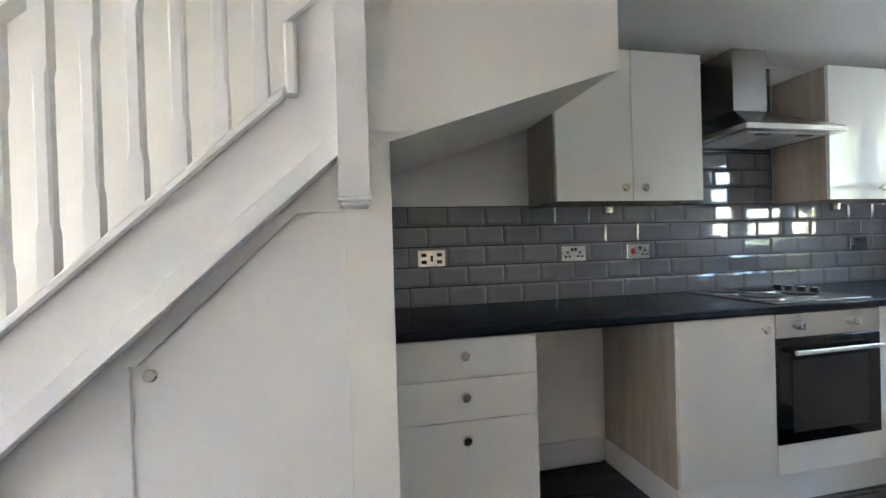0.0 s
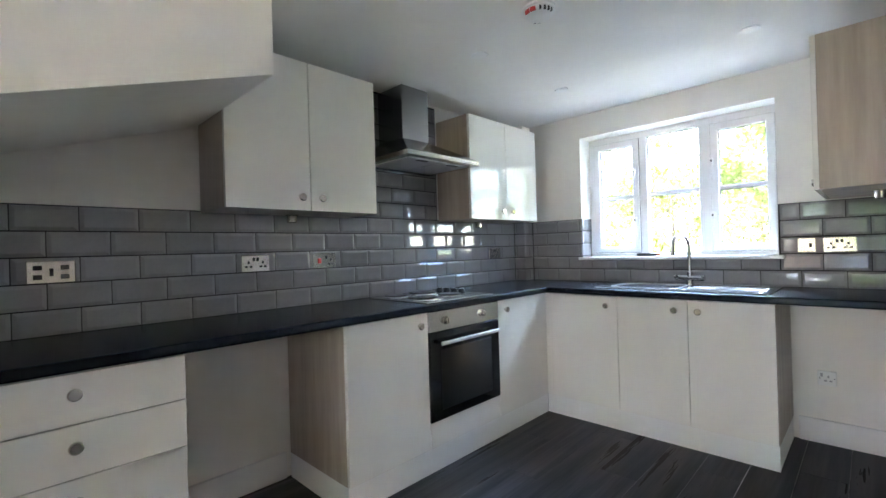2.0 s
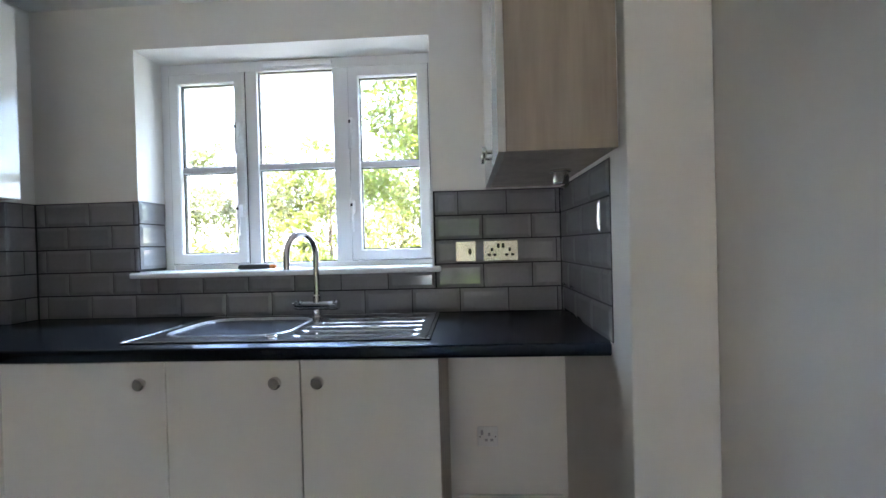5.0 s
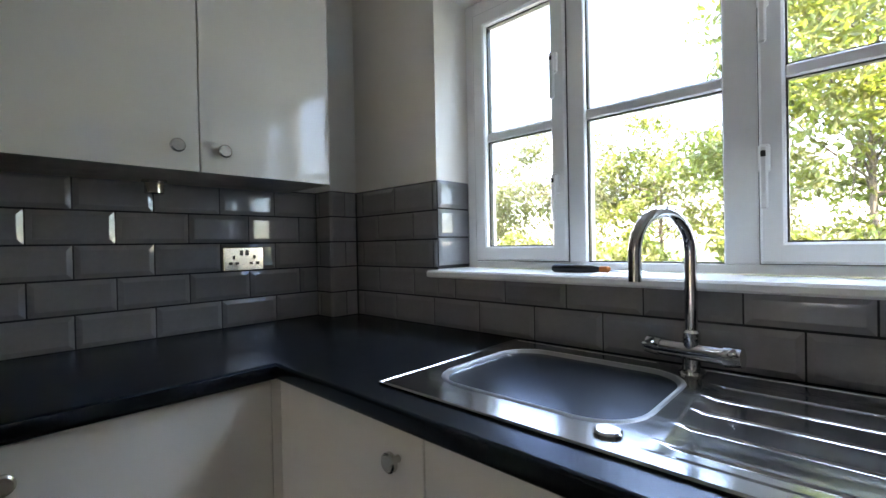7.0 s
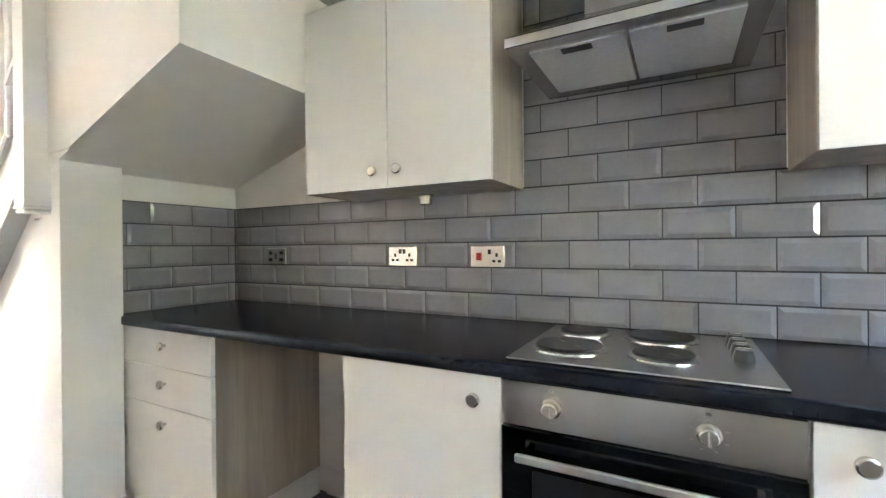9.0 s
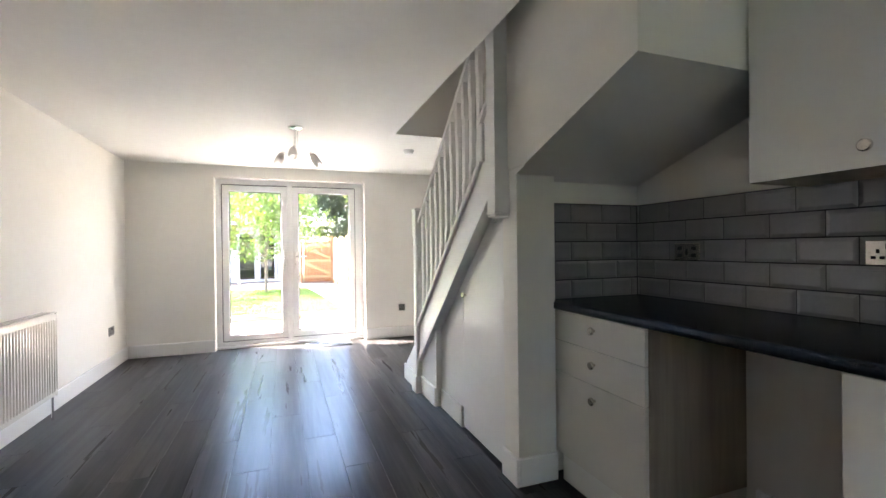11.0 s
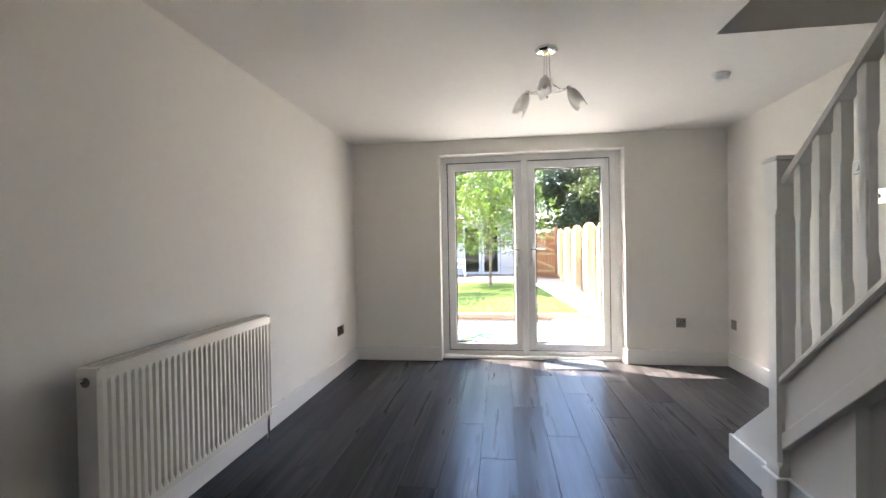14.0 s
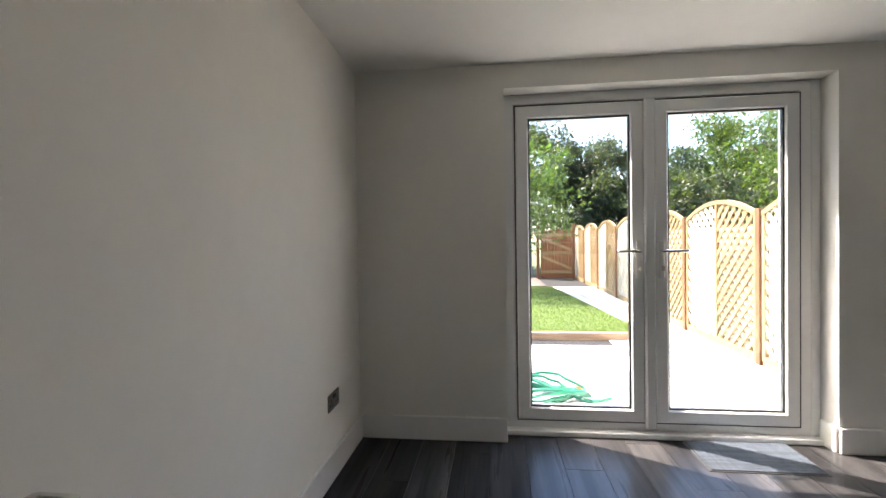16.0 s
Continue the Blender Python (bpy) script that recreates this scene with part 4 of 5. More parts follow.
TD = 0.007
plate("A", 3.237, 1.160, 0.146, "quad", "brushed steel grid plate with black outlets on the tiles", d=TD)
plate("A", 2.446, 1.160, 0.146, "double", "brushed steel double socket with black inserts on the tiles", d=TD)
plate("A", 2.045, 1.160, 0.146, "cooker", "brushed steel cooker switch with red rocker and socket", "cooker switch", d=TD)
plate("A", 0.432, 1.160, 0.146, "double", "brushed steel double socket near the tiled corner", d=TD)
plate("B", 2.018, 1.166, 0.086, "switch", "brushed steel fused switch on the tiles by the window", "fused switch", d=TD)
plate("B", 2.164, 1.166, 0.146, "double", "brushed steel double socket on the tiles by the window", d=TD)
plate("B", 2.090, 0.385, 0.086, "single", "white plastic socket under the worktop", m=PLASTIC)
plate("A", 7.245, 0.395, 0.086, "blank", "dark brushed steel blank plate low on the side wall", "blank plate", m=GUNMETAL)
plate("A", 5.70, 1.39, 0.086, "light", "brushed steel light switch on the stair wall", "light switch")


def flip(t, m):
    t.matrix_basis = m
    return t


for (x, y, z, rz, w, kind, lab) in ((-W, 6.885, 0.387, 180, 0.146, "double", "dark steel double socket low on the wall near the patio"),
                                    (-W, 3.88, 0.40, 180, 0.146, "double", "dark steel double socket low on the wall by the radiator"),
                                    (-0.417, L, 0.395, 90, 0.086, "single", "dark brushed steel single socket beside the patio doors")):
    flip(plate("A", 0.0, 0.0, w, kind, lab, m=GUNMETAL), pose(x, y, z, 0, 0, rz))
# wall thermostat on the stair wall
th = thing("thermostat", (0, 5.83, 1.57), "small white room thermostat on the stair wall", "thermostat")
part("body", box(-0.022, -0.001, 5.79, 5.87, 1.53, 1.61, 0.006), PLASTIC, th)
part("dial", lathe([(0, 0.020), (0.008, 0.018), (0.008, 0.0005)], (-0.022, 5.83, 1.57), (-1, 0, 0), 20), PLASTIC, th, smooth=True)

# ---- ceiling fittings ----
for x, y in ((-0.79, 1.522), (-1.882, 0.712), (-0.81, 0.68), (-0.775, 2.35), (-1.88, 1.60)):
    z = ceil_at(y)
    sp = thing("downlight", (x, y, z), "recessed round white ceiling downlight, off", "downlight", "kitchen downlights")
    part("rim", lathe([(0, 0.046), (-0.004, 0.045), (-0.007, 0.038), (-0.003, 0.029), (0.006, 0.027)], (x, y, z), (0, 0, 1), 28), PLASTIC, sp, smooth=True)
    part("bezel", lathe([(-0.0035, 0.0275), (-0.0045, 0.025), (-0.0025, 0.0205), (-0.001, 0.020)], (x, y, z), (0, 0, 1), 24), GUNMETAL, sp, "dark ring round the lamp", smooth=True)
    part("lamp_face", lathe([(-0.002, 0.0005), (-0.002, 0.020), (0.002, 0.020)], (x, y, z), (0, 0, 1), 24), LENS, sp, smooth=True)


def detector(x, y, label, red):
    z = ceil_at(y)
    k = 1.35 if red else 1.0
    t = thing("smoke_alarm", (x, y, z), label, "smoke alarm")
    part("base", lathe([(0, 0.055 * k), (-0.010, 0.055 * k), (-0.012, 0.052 * k)], (x, y, z), (0, 0, 1), 32), PLASTIC, t, smooth=True)
    part("cover", lathe([(-0.012, 0.048 * k), (-0.030, 0.046 * k), (-0.040, 0.036 * k), (-0.042, 0.0005)], (x, y, z), (0, 0, 1), 32), PLASTIC, t, smooth=True)
    if red:
        for deg, m, nm, lab in ((70, RED, "red_label", "red printed marking"), (98, RED, "red_label", "red printed marking"), (128, BLACK, "vent_slot", ""), (146, BLACK, "vent_slot", ""),
                                (164, BLACK, "vent_slot", ""), (182, BLACK, "vent_slot", ""), (300, BLACK, "vent_slot", ""), (318, BLACK, "vent_slot", "")):
            half = 12 if m is RED else 4
            ring_pts = []
            for r_, q in ((0.0482 * k, (-half, 0, half)), (0.040 * k, (half, 0, -half))):
                ring_pts += [(x + r_ * math.cos(radians(deg + d)), y + r_ * math.sin(radians(deg + d))) for d in q]
            part(nm, prism(ring_pts, "z", z - 0.034, z - 0.018), m, t, lab)
    else:
        part("test_button", lathe([(-0.042, 0.010), (-0.045, 0.009), (-0.045, 0.0005)], (x, y, z), (0, 0, 1), 16), PLASTIC, t)


detector(-1.265, 1.69, "white heat alarm with red markings on the kitchen ceiling", True)
detector(-0.676, 5.99, "white round smoke alarm on the living room ceiling", False)

# three-arm ceiling light
CX, CY = -1.803, 5.44
CZ = ceil_at(CY)
lamp = thing("ceiling_light", (CX, CY, CZ), "chrome three-arm ceiling light with frosted tulip shades, off", "ceiling light")
part("ceiling_plate", lathe([(0, 0.062), (-0.012, 0.062), (-0.022, 0.050), (-0.026, 0.030), (-0.026, 0.0005)], (CX, CY, CZ), (0, 0, 1), 8), CHROME, lamp)
part("finial", lathe([(-0.225, 0.004), (-0.235, 0.010), (-0.25, 0.006), (-0.258, 0.009), (-0.265, 0.002)], (CX, CY, CZ), (0, 0, 1), 12), CHROME, lamp, smooth=True)
for deg in (20, 140, 260):
    o = Vector((math.cos(radians(deg)), math.sin(radians(deg)), 0))
    c = Vector((CX, CY, CZ))
    prof = [(0.015, -0.02), (0.016, -0.10), (0.020, -0.15), (0.038, -0.19), (0.075, -0.21), (0.110, -0.208), (0.132, -0.200)]
    arm = part("arm", tube([c + o * r + Vector((0, 0, z)) for r, z in prof], 0.0035, 8), CHROME, lamp, smooth=True)
    part("brace", tube([c + o * r + Vector((0, 0, z)) for r, z in ((0.004, -0.230), (0.05, -0.232), (0.09, -0.220), (0.126, -0.202))], 0.002, 6), CHROME, arm, smooth=True)
    tip = c + o * 0.130 + Vector((0, 0, -0.200))
    ax = (o * 0.55 + Vector((0, 0, -0.84))).normalized()
    part("lamp_holder", lathe([(-0.012, 0.008), (0.0, 0.013), (0.022, 0.013)], tip, ax, 14), CHROME, arm, smooth=True)
    # tulip shade with three pointed petals
    bm = bmesh.new()
    side = ax.orthogonal().normalized()
    up = ax.cross(side)
    seg = 24
    rows = [(0.004, 0.010), (0.022, 0.024), (0.050, 0.033), (0.078, 0.036), (0.102, 0.037)]
    loops = []
    for d, r in rows:
        loops.append([bm.verts.new(tip + ax * (d + (0.034 * max(0, math.cos(3 * 2 * math.pi * k / seg)) if d > 0.1 else 0)) + (side * math.cos(2 * math.pi * k / seg) + up * math.sin(2 * math.pi * k / seg)) * r) for k in range(seg)])
    for a, b in zip(loops, loops[1:]):
        for k in range(seg):
            bm.faces.new((a[k], a[(k + 1) % seg], b[(k + 1) % seg], b[k]))
    sh = part("shade", bm, FROST, arm, "frosted glass tulip shade", smooth=True)
    so = sh.modifiers.new("thickness", "SOLIDIFY")
    so.thickness = 0.003
    part("bulb", lathe([(0.02, 0.010), (0.045, 0.016), (0.07, 0.014), (0.08, 0.004)], tip, ax, 14), PLASTIC, arm, smooth=True)

# ---- radiator ----
RY0, RY1, RZ0, RZ1 = 4.295, 5.405, 0.185, 0.775
rad = thing("radiator", (-3.46, 4.85, RZ0), "white double-panel ribbed radiator under a plain wall", "radiator")


def rad_panel(xf, xb):
    bm = bmesh.new()
    n = 33
    pts = []
    step = (RY1 - RY0 - 0.03) / n
    pts.append((xf - 0.006, RY0 + 0.004))
    for k in range(n):
        y = RY0 + 0.015 + step * k
        pts += [(xf, y + step * 0.10), (xf, y + step * 0.52), (xf - 0.011, y + step * 0.66), (xf - 0.011, y + step * 0.96)]
    pts.append((xf - 0.006, RY1 - 0.004))
    zs = [(RZ0 + 0.012, 0), (RZ0 + 0.035, 0), (RZ0 + 0.055, 1), (RZ1 - 0.065, 1), (RZ1 - 0.045, 0), (RZ1 - 0.012, 0)]
    loops = [[bm.verts.new((x if on else xf - 0.002, y, z)) for x, y in pts] for z, on in zs]
    for a, b in zip(loops, loops[1:]):
        for k in range(len(a) - 1):
            bm.faces.new((a[k], a[k + 1], b[k + 1], b[k]))
    box(xb, xf - 0.013, RY0 + 0.006, RY1 - 0.006, RZ0 + 0.008, RZ1 - 0.010, 0.003, bm)
    return bm


part("front_panel", rad_panel(-3.405, -3.432), ENAMEL, rad, "ribbed front panel")
part("rear_panel", box(-3.485, -3.468, RY0 + 0.006, RY1 - 0.006, RZ0 + 0.008, RZ1 - 0.010, 0.003), ENAMEL, rad)
for y in (RY0, RY1 - 0.006):
    part("side_cover", box(-3.488, -3.408, y, y + 0.006, RZ0 + 0.004, RZ1 - 0.001, 0.002), ENAMEL, rad)
bm = box(-3.490, -3.404, RY0 + 0.006, RY0 + 0.012, RZ1 - 0.010, RZ1, 0.001)
box(-3.490, -3.404, RY1 - 0.012, RY1 - 0.006, RZ1 - 0.010, RZ1, 0.001, bm)
box(-3.490, -3.472, RY0 + 0.012, RY1 - 0.012, RZ1 - 0.006, RZ1, 0.001, bm)
box(-3.428, -3.404, RY0 + 0.012, RY1 - 0.012, RZ1 - 0.006, RZ1, 0.001, bm)
part("top_edge", bm, ENAMEL, rad)
slat = part("grille_slat", box(-3.472, -3.428, RY0 + 0.03, RY0 + 0.036, RZ1 - 0.008, RZ1 - 0.002), ENAMEL, rad, at=(-3.450, RY0 + 0.033, RZ1 - 0.005))
for k in range(1, 62):
    share(slat, (-3.450, RY0 + 0.033 + 0.0172 * k, RZ1 - 0.005), rad)
# Flat disc; the plug hole's shade is put into its dark colour.
part("plug_recess", lathe([(-0.0005, 0.017), (0.0008, 0.017), (0.0008, 0.0005)], (-3.452, RY0, RZ1 - 0.050), (0, -1, 0), 18), GUNMETAL, rad, "flat dark disc for the shade in the plug hole", smooth=True)
part("air_bleed", lathe([(0, 0.009), (0.012, 0.009), (0.016, 0.005), (0.016, 0.0005)], (-3.458, RY0, RZ1 - 0.044), (0, -1, 0), 14), CHROME, rad, smooth=True)
for y, s, hgt in ((RY0, -1, 0.05), (RY1, 1, 0.03)):
    v = part("valve", tube([(-3.46, y, RZ0 + 0.035), (-3.46, y + s * 0.045, RZ0 + 0.035)], 0.010, 12), CHROME, rad, "chrome radiator valve", smooth=True)
    part("valve_body", lathe([(-0.045, 0.013), (-0.03, 0.016), (0.012, 0.016), (0.018, 0.013)], (-3.46, y + s * 0.05, RZ0 + 0.035), (0, 0, 1), 14), CHROME, v, smooth=True)
    part("valve_cap", lathe([(0.018, 0.017), (0.018 + hgt, 0.019), (0.022 + hgt, 0.014), (0.022 + hgt, 0.0005)], (-3.46, y + s * 0.05, RZ0 + 0.035), (0, 0, 1), 14), PLASTIC, v, smooth=True)
    part("pipe", tube([(-3.46, y + s * 0.05, RZ0 - 0.0), (-3.46, y + s * 0.05, 0.0)], 0.0075, 10), CHROME, v, smooth=True)
for y in (4.5, 5.2):
    part("bracket", box(-3.548, -3.485, y - 0.015, y + 0.015, RZ0 + 0.08, RZ1 - 0.08), ENAMEL, rad)

# ---- door mat ----
dm = thing("door_mat", (-1.395, 7.27, 0), "blue-grey ribbed door mat inside the patio doors", "door mat")
part("backing", box(-1.675, -1.115, 7.085, 7.415, 0.0, 0.004), RUBBER, dm)
rib = part("rib", box(-1.665, -1.125, 7.093, 7.101, 0.004, 0.011, 0.002), MATFAB, dm, at=(-1.395, 7.097, 0.007))
for k in range(1, 29):
    share(rib, (-1.395, 7.097 + 0.0112 * k, 0.007), dm)

# loose cable on the skirting under the radiator
pts = [(-3.533, 4.36 + 0.05 * k, 0.146 + 0.03 * max(0.0, math.sin(k * 0.28))) for k in range(25)]
part("cable", tube(pts, 0.003, 6), PLASTIC, None, "thin white cable lying along the skirting", smooth=True, category="cable")

# ---- garden ----
GZ = -0.20
structure("ground", box(-400, 400, -400, 400, GZ - 0.6, GZ - 0.06), SOIL, "earth and rough grass around the house", "ground")


def leaf_cloud(centres, spread, count, size, rng, droop=0.0):
    """Small folded leaves scattered in clumps round the centres, as one mesh."""
    c = np.array(centres)
    pick = rng.integers(0, len(c), count)
    sp = np.array(spread)
    sp = sp[pick] if sp.ndim else np.full(count, float(sp))
    d = rng.normal(size=(count, 3))
    d /= np.linalg.norm(d, axis=1)[:, None]
    rad_ = sp * rng.random(count) ** 0.45
    p = c[pick] + d * rad_[:, None] * np.array((1, 1, 0.75))
    p[:, 2] -= droop * rng.random(count)
    a = rng.normal(size=(count, 3)) + np.array((0, 0, -0.25))
    a /= np.linalg.norm(a, axis=1)[:, None]
    b = np.cross(a, rng.normal(size=(count, 3)))
    b /= np.linalg.norm(b, axis=1)[:, None]
    nrm = np.cross(a, b)
    s = size * (0.6 + 0.8 * rng.random(count))[:, None]
    v = np.stack((p - a * s, p + b * s * 0.42 + nrm * s * 0.12, p + a * s, p - b * s * 0.42 + nrm * s * 0.12), 1).reshape(-1, 3)
    f = np.arange(count * 4).reshape(-1, 4)
    tri = np.concatenate((f[:, (0, 1, 2)], f[:, (0, 2, 3)]), 1).reshape(-1, 3)
    me = bpy.data.meshes.new("crown")
    me.from_pydata(v.tolist(), [], tri.tolist())
    return me


def tree(at, height, crown_r, crown_z, clumps, leaves, size, leafmat, label, seed, trunk_r=0.07, lean=0.0, name="tree", group=""):
    rng = np.random.default_rng(seed)
    t = thing(name, at, label, "tree" if name == "tree" else "shrub", group)
    at = Vector(at)
    top = at + Vector((lean, 0, height * 0.8))
    mid = at + Vector((lean * 0.3 + 0.04, 0.03, height * 0.4))
    centres, spreads = [], []
    for k in range(clumps):
        u = rng.normal(size=3)
        u /= np.linalg.norm(u)
        r = rng.random() ** 0.4
        zc = at.z + (crown_z + height) / 2
        q = (at.x + lean * 0.6 + u[0] * r * crown_r, at.y + u[1] * r * crown_r, zc + u[2] * r * (height - crown_z) / 2 * 0.9)
        centres.append(q)
        spreads.append(crown_r * (0.18 + 0.22 * rng.random()))
    bm = tube([at + Vector((0, 0, -0.1)), at + Vector((0.02, 0.0, height * 0.2)), mid, top], [trunk_r * 1.25, trunk_r, trunk_r * 0.75, trunk_r * 0.25], 9)
    part("trunk", bm, BARK, t, smooth=True)
    bm = bmesh.new()
    for k, q in enumerate(centres):
        if k % 2 == 0 or clumps < 30:
            q = Vector(q)
            f = 0.25 + 0.5 * rng.random()
            s = (at + Vector((0.02, 0, height * 0.2))).lerp(mid, f) if rng.random() < 0.4 else mid.lerp(top, f)
            bend = s.lerp(q, 0.5) + Vector((0, 0, -0.08 * crown_r))
            tube([s, bend, q], [trunk_r * 0.4, trunk_r * 0.25, trunk_r * 0.08], 5, bm)
    part("limbs", bm, BARK, t, smooth=True)
    me = leaf_cloud(np.array(centres) - np.array(at), spreads, leaves, size, rng)
    me.materials.append(leafmat)
    o = new("crown", me)
    o.parent = t
    return t


# paving slabs by the doors and along the fence
pav = structure("pavement", box(-6, 2.4, L + 0.26, 21.9, GZ - 0.08, GZ - 0.012), GROUT, "pale stone patio and garden path", "patio")
slab_cache = {}
for i in range(10):
    for j in range(24):
        x0, y0 = -5.4 + 0.6 * i, L + 0.27 + 0.6 * j
        if y0 + 0.6 > 10.9 and x0 < -1.3 and y0 < 17.6:
            continue
        if y0 > 17.3 and x0 < 0.1:
            continue
        if 0 not in slab_cache:
            slab_cache[0] = part("slab", box(x0 + 0.004, x0 + 0.596, y0 + 0.004, y0 + 0.596, GZ - 0.03, GZ, 0.006), SLAB, pav, at=(x0 + 0.3, y0 + 0.3, GZ - 0.015))
        else:
            share(slab_cache[0], (x0 + 0.3, y0 + 0.3, GZ - 0.015), pav)

# raised lawn with timber edging
LZ = GZ + 0.075
lawn_pts = [(-6.0, 11.03), (-0.62, 11.03), (-1.14, 17.2), (-6.0, 17.2)]
structure("lawn", prism(lawn_pts, "z", GZ - 0.05, LZ), TURF, "bright green mown lawn", "lawn")
rng = np.random.default_rng(5)
n = 70000
u, v = rng.random(n), rng.random(n) ** 1.25
yy = 11.05 + 6.1 * v
xr = -0.64 - 0.52 * (yy - 11.03) / 6.17
xx = -5.9 + (xr + 5.9) * u
hh = 0.012 + 0.02 * rng.random(n)
an = rng.random(n) * math.tau
dx, dy = np.cos(an) * 0.0035, np.sin(an) * 0.0035
tip = rng.normal(size=(n, 2)) * 0.014
vv = np.stack((np.stack((xx - dx, yy - dy, np.full(n, LZ)), 1), np.stack((xx + dx, yy + dy, np.full(n, LZ)), 1),
               np.stack((xx + tip[:, 0], yy + tip[:, 1], LZ + hh), 1)), 1).reshape(-1, 3)
me = bpy.data.meshes.new("grass")
me.from_pydata(vv.tolist(), [], np.arange(n * 3).reshape(-1, 3).tolist())
me.materials.append(GRASS)
tagged(new("grass", me), "short bright green grass blades on the lawn", "grass", kind="stuff")
for x0, x1 in ((-6.0, -3.42), (-3.41, -0.95)):
    part("timber_edging", box(x0, x1, 10.93, 11.03, GZ - 0.02, LZ + 0.02, 0.008), SLEEPER, None, "brown timber edging in front of the lawn", category="timber edging")
part("timber_edging", prism([(-0.94, 10.93), (-0.55, 10.98), (-0.50, 11.06), (-0.62, 11.06), (-0.94, 11.03)], "z", GZ - 0.02, LZ + 0.02, bevel=0.006), SLEEPER, None, "brown timber edging at the lawn corner", category="timber edging")

# deck in front of the garden room
deck = thing("deck", (-2.6, 19.5, GZ), "weathered low timber deck before the garden room", "deck")
bd = part("board", box(-6.0, -1.22, 17.86, 17.985, GZ - 0.03, GZ + 0.03, 0.004), DECKW, deck, at=(-3.6, 17.92, GZ))
for k in range(1, 28):
    share(bd, (-3.6, 17.92 + 0.14 * k, GZ), deck)


# arched trellis fence
def fence_panel():
    t = thing("trellis_fence", (0.1, 0.0, GZ), "arched pine trellis fence panel with diagonal slats", "trellis fence", "fence along the path")
    HW, Z0, ZE, ZP = 0.86, GZ + 0.06, 1.44, 1.64

    def top_at(y):
        return ZE + (ZP - ZE) * (1 - (y / HW) ** 2)
    for y0, y1 in ((-HW, -HW + 0.045), (HW - 0.045, HW), (-0.02, 0.02)):
        part("stile", box(0.075, 0.120, y0, y1, Z0, top_at((y0 + y1) / 2) - 0.01), PINE, t)
    part("bottom_rail", box(0.078, 0.118, -HW + 0.045, HW - 0.045, Z0, Z0 + 0.045), PINE, t)
    part("gravel_board", box(0.085, 0.110, -HW, HW, GZ - 0.02, Z0 - 0.004), PINE, t)
    pts = [(-HW + 2 * HW * k / 16, top_at(-HW + 2 * HW * k / 16)) for k in range(17)]
    part("arched_rail", prism(pts + [(y, z - 0.05) for y, z in pts[::-1]], "x", 0.070, 0.124), PINE, t)
    for s in (-1, 1):
        k = -12
        while k < 24:
            c = Z0 + 0.155 * k
            lo = hi = None
            for i in range(121):
                y = -HW + 0.03 + (2 * HW - 0.06) * i / 120
                z = c + s * y * 1.0
                if Z0 + 0.02 < z < top_at(y) - 0.03:
                    lo = y if lo is None else lo
                    hi = y
            if lo is not None and hi - lo > 0.06:
                # the far half has paler slats, the near half pine-coloured ones
                for a, b, w, m, front in ((lo, min(hi, -0.021), 0.036, PINE, -1), (max(lo, 0.021), hi, 0.036, PALESLAT, 1)):
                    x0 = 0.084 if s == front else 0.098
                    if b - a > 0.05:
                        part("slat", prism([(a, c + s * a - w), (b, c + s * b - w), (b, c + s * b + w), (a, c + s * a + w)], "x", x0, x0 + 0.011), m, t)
            k += 1
    return t


fp0 = fence_panel()
fp0.location = (0.1, 8.90, GZ)
for k in range(1, 7):
    copy_thing(fp0, pose(0.1, 8.90 + 1.83 * k, GZ))
post = part("fence_post", box(0.055, 0.135, 7.945, 8.025, GZ - 0.05, 1.47, 0.004), POSTWOOD, None, "brown treated timber fence post", category="fence post", group="fence posts", at=(0.095, 7.985, GZ))
for k in range(1, 8):
    copy_thing(post, pose(0.095, 7.985 + 1.83 * k, GZ))
structure("boundary_wall", box(0.45, 0.60, L + 0.3, 21, GZ - 0.1, 1.30), RENDERW, "low white boundary wall behind the trellis", "wall")

# gate
gate = thing("garden_gate", (-0.55, 20.4, GZ), "orange-stained ledged and braced timber gate, closed", "gate")
for k in range(9):
    part("board", box(-1.10 + 0.118 * k, -1.10 + 0.118 * k + 0.112, 20.40, 20.42, GZ + 0.03, 1.50, 0.003), GATEWOOD, gate)
for z in (0.0, 0.66, 1.28):
    part("ledge", box(-1.10, -0.04, 20.37, 20.40, z, z + 0.10, 0.003), PINE, gate)
for z0, z1 in ((0.10, 0.66), (0.76, 1.28)):
    part("brace", prism([(-1.08, z1 - 0.10), (-1.08, z1), (-0.06, z0 + 0.10), (-0.06, z0)], "y", 20.372, 20.40), PINE, gate)
for x in (-1.2, 0.012):
    part("fence_post", box(x - 0.05, x + 0.05, 20.36, 20.46, GZ - 0.05, 1.72, 0.005), POSTWOOD, None, "brown timber gate post", category="gate post")

# garden room
shed = thing("garden_room", (-3.6, 22.6, GZ), "white clad garden room with glazed double doors", "garden room")
for k in range(9):
    for x0, x1 in ((-6.2, -3.72), (-2.12, -1.30)):
        part("cladding_board", box(x0, x1, 21.62, 21.65, GZ + 0.02 + 0.15 * k, GZ + 0.165 + 0.15 * k, 0.004), SHEDW, shed)
part("side_wall", box(-1.36, -1.30, 21.66, 24.0, GZ, 2.2), SHEDW, shed)
part("rear_wall", box(-6.2, -1.37, 23.95, 24.0, GZ, 2.2), BROWNP, shed)
part("upper_wall", box(-6.2, -3.72, 21.63, 21.67, GZ + 1.40, 2.2), BROWNP, shed, "brown upper boarding")
part("upper_wall", box(-2.12, -1.37, 21.63, 21.67, GZ + 1.40, 2.2), SHEDW, shed)
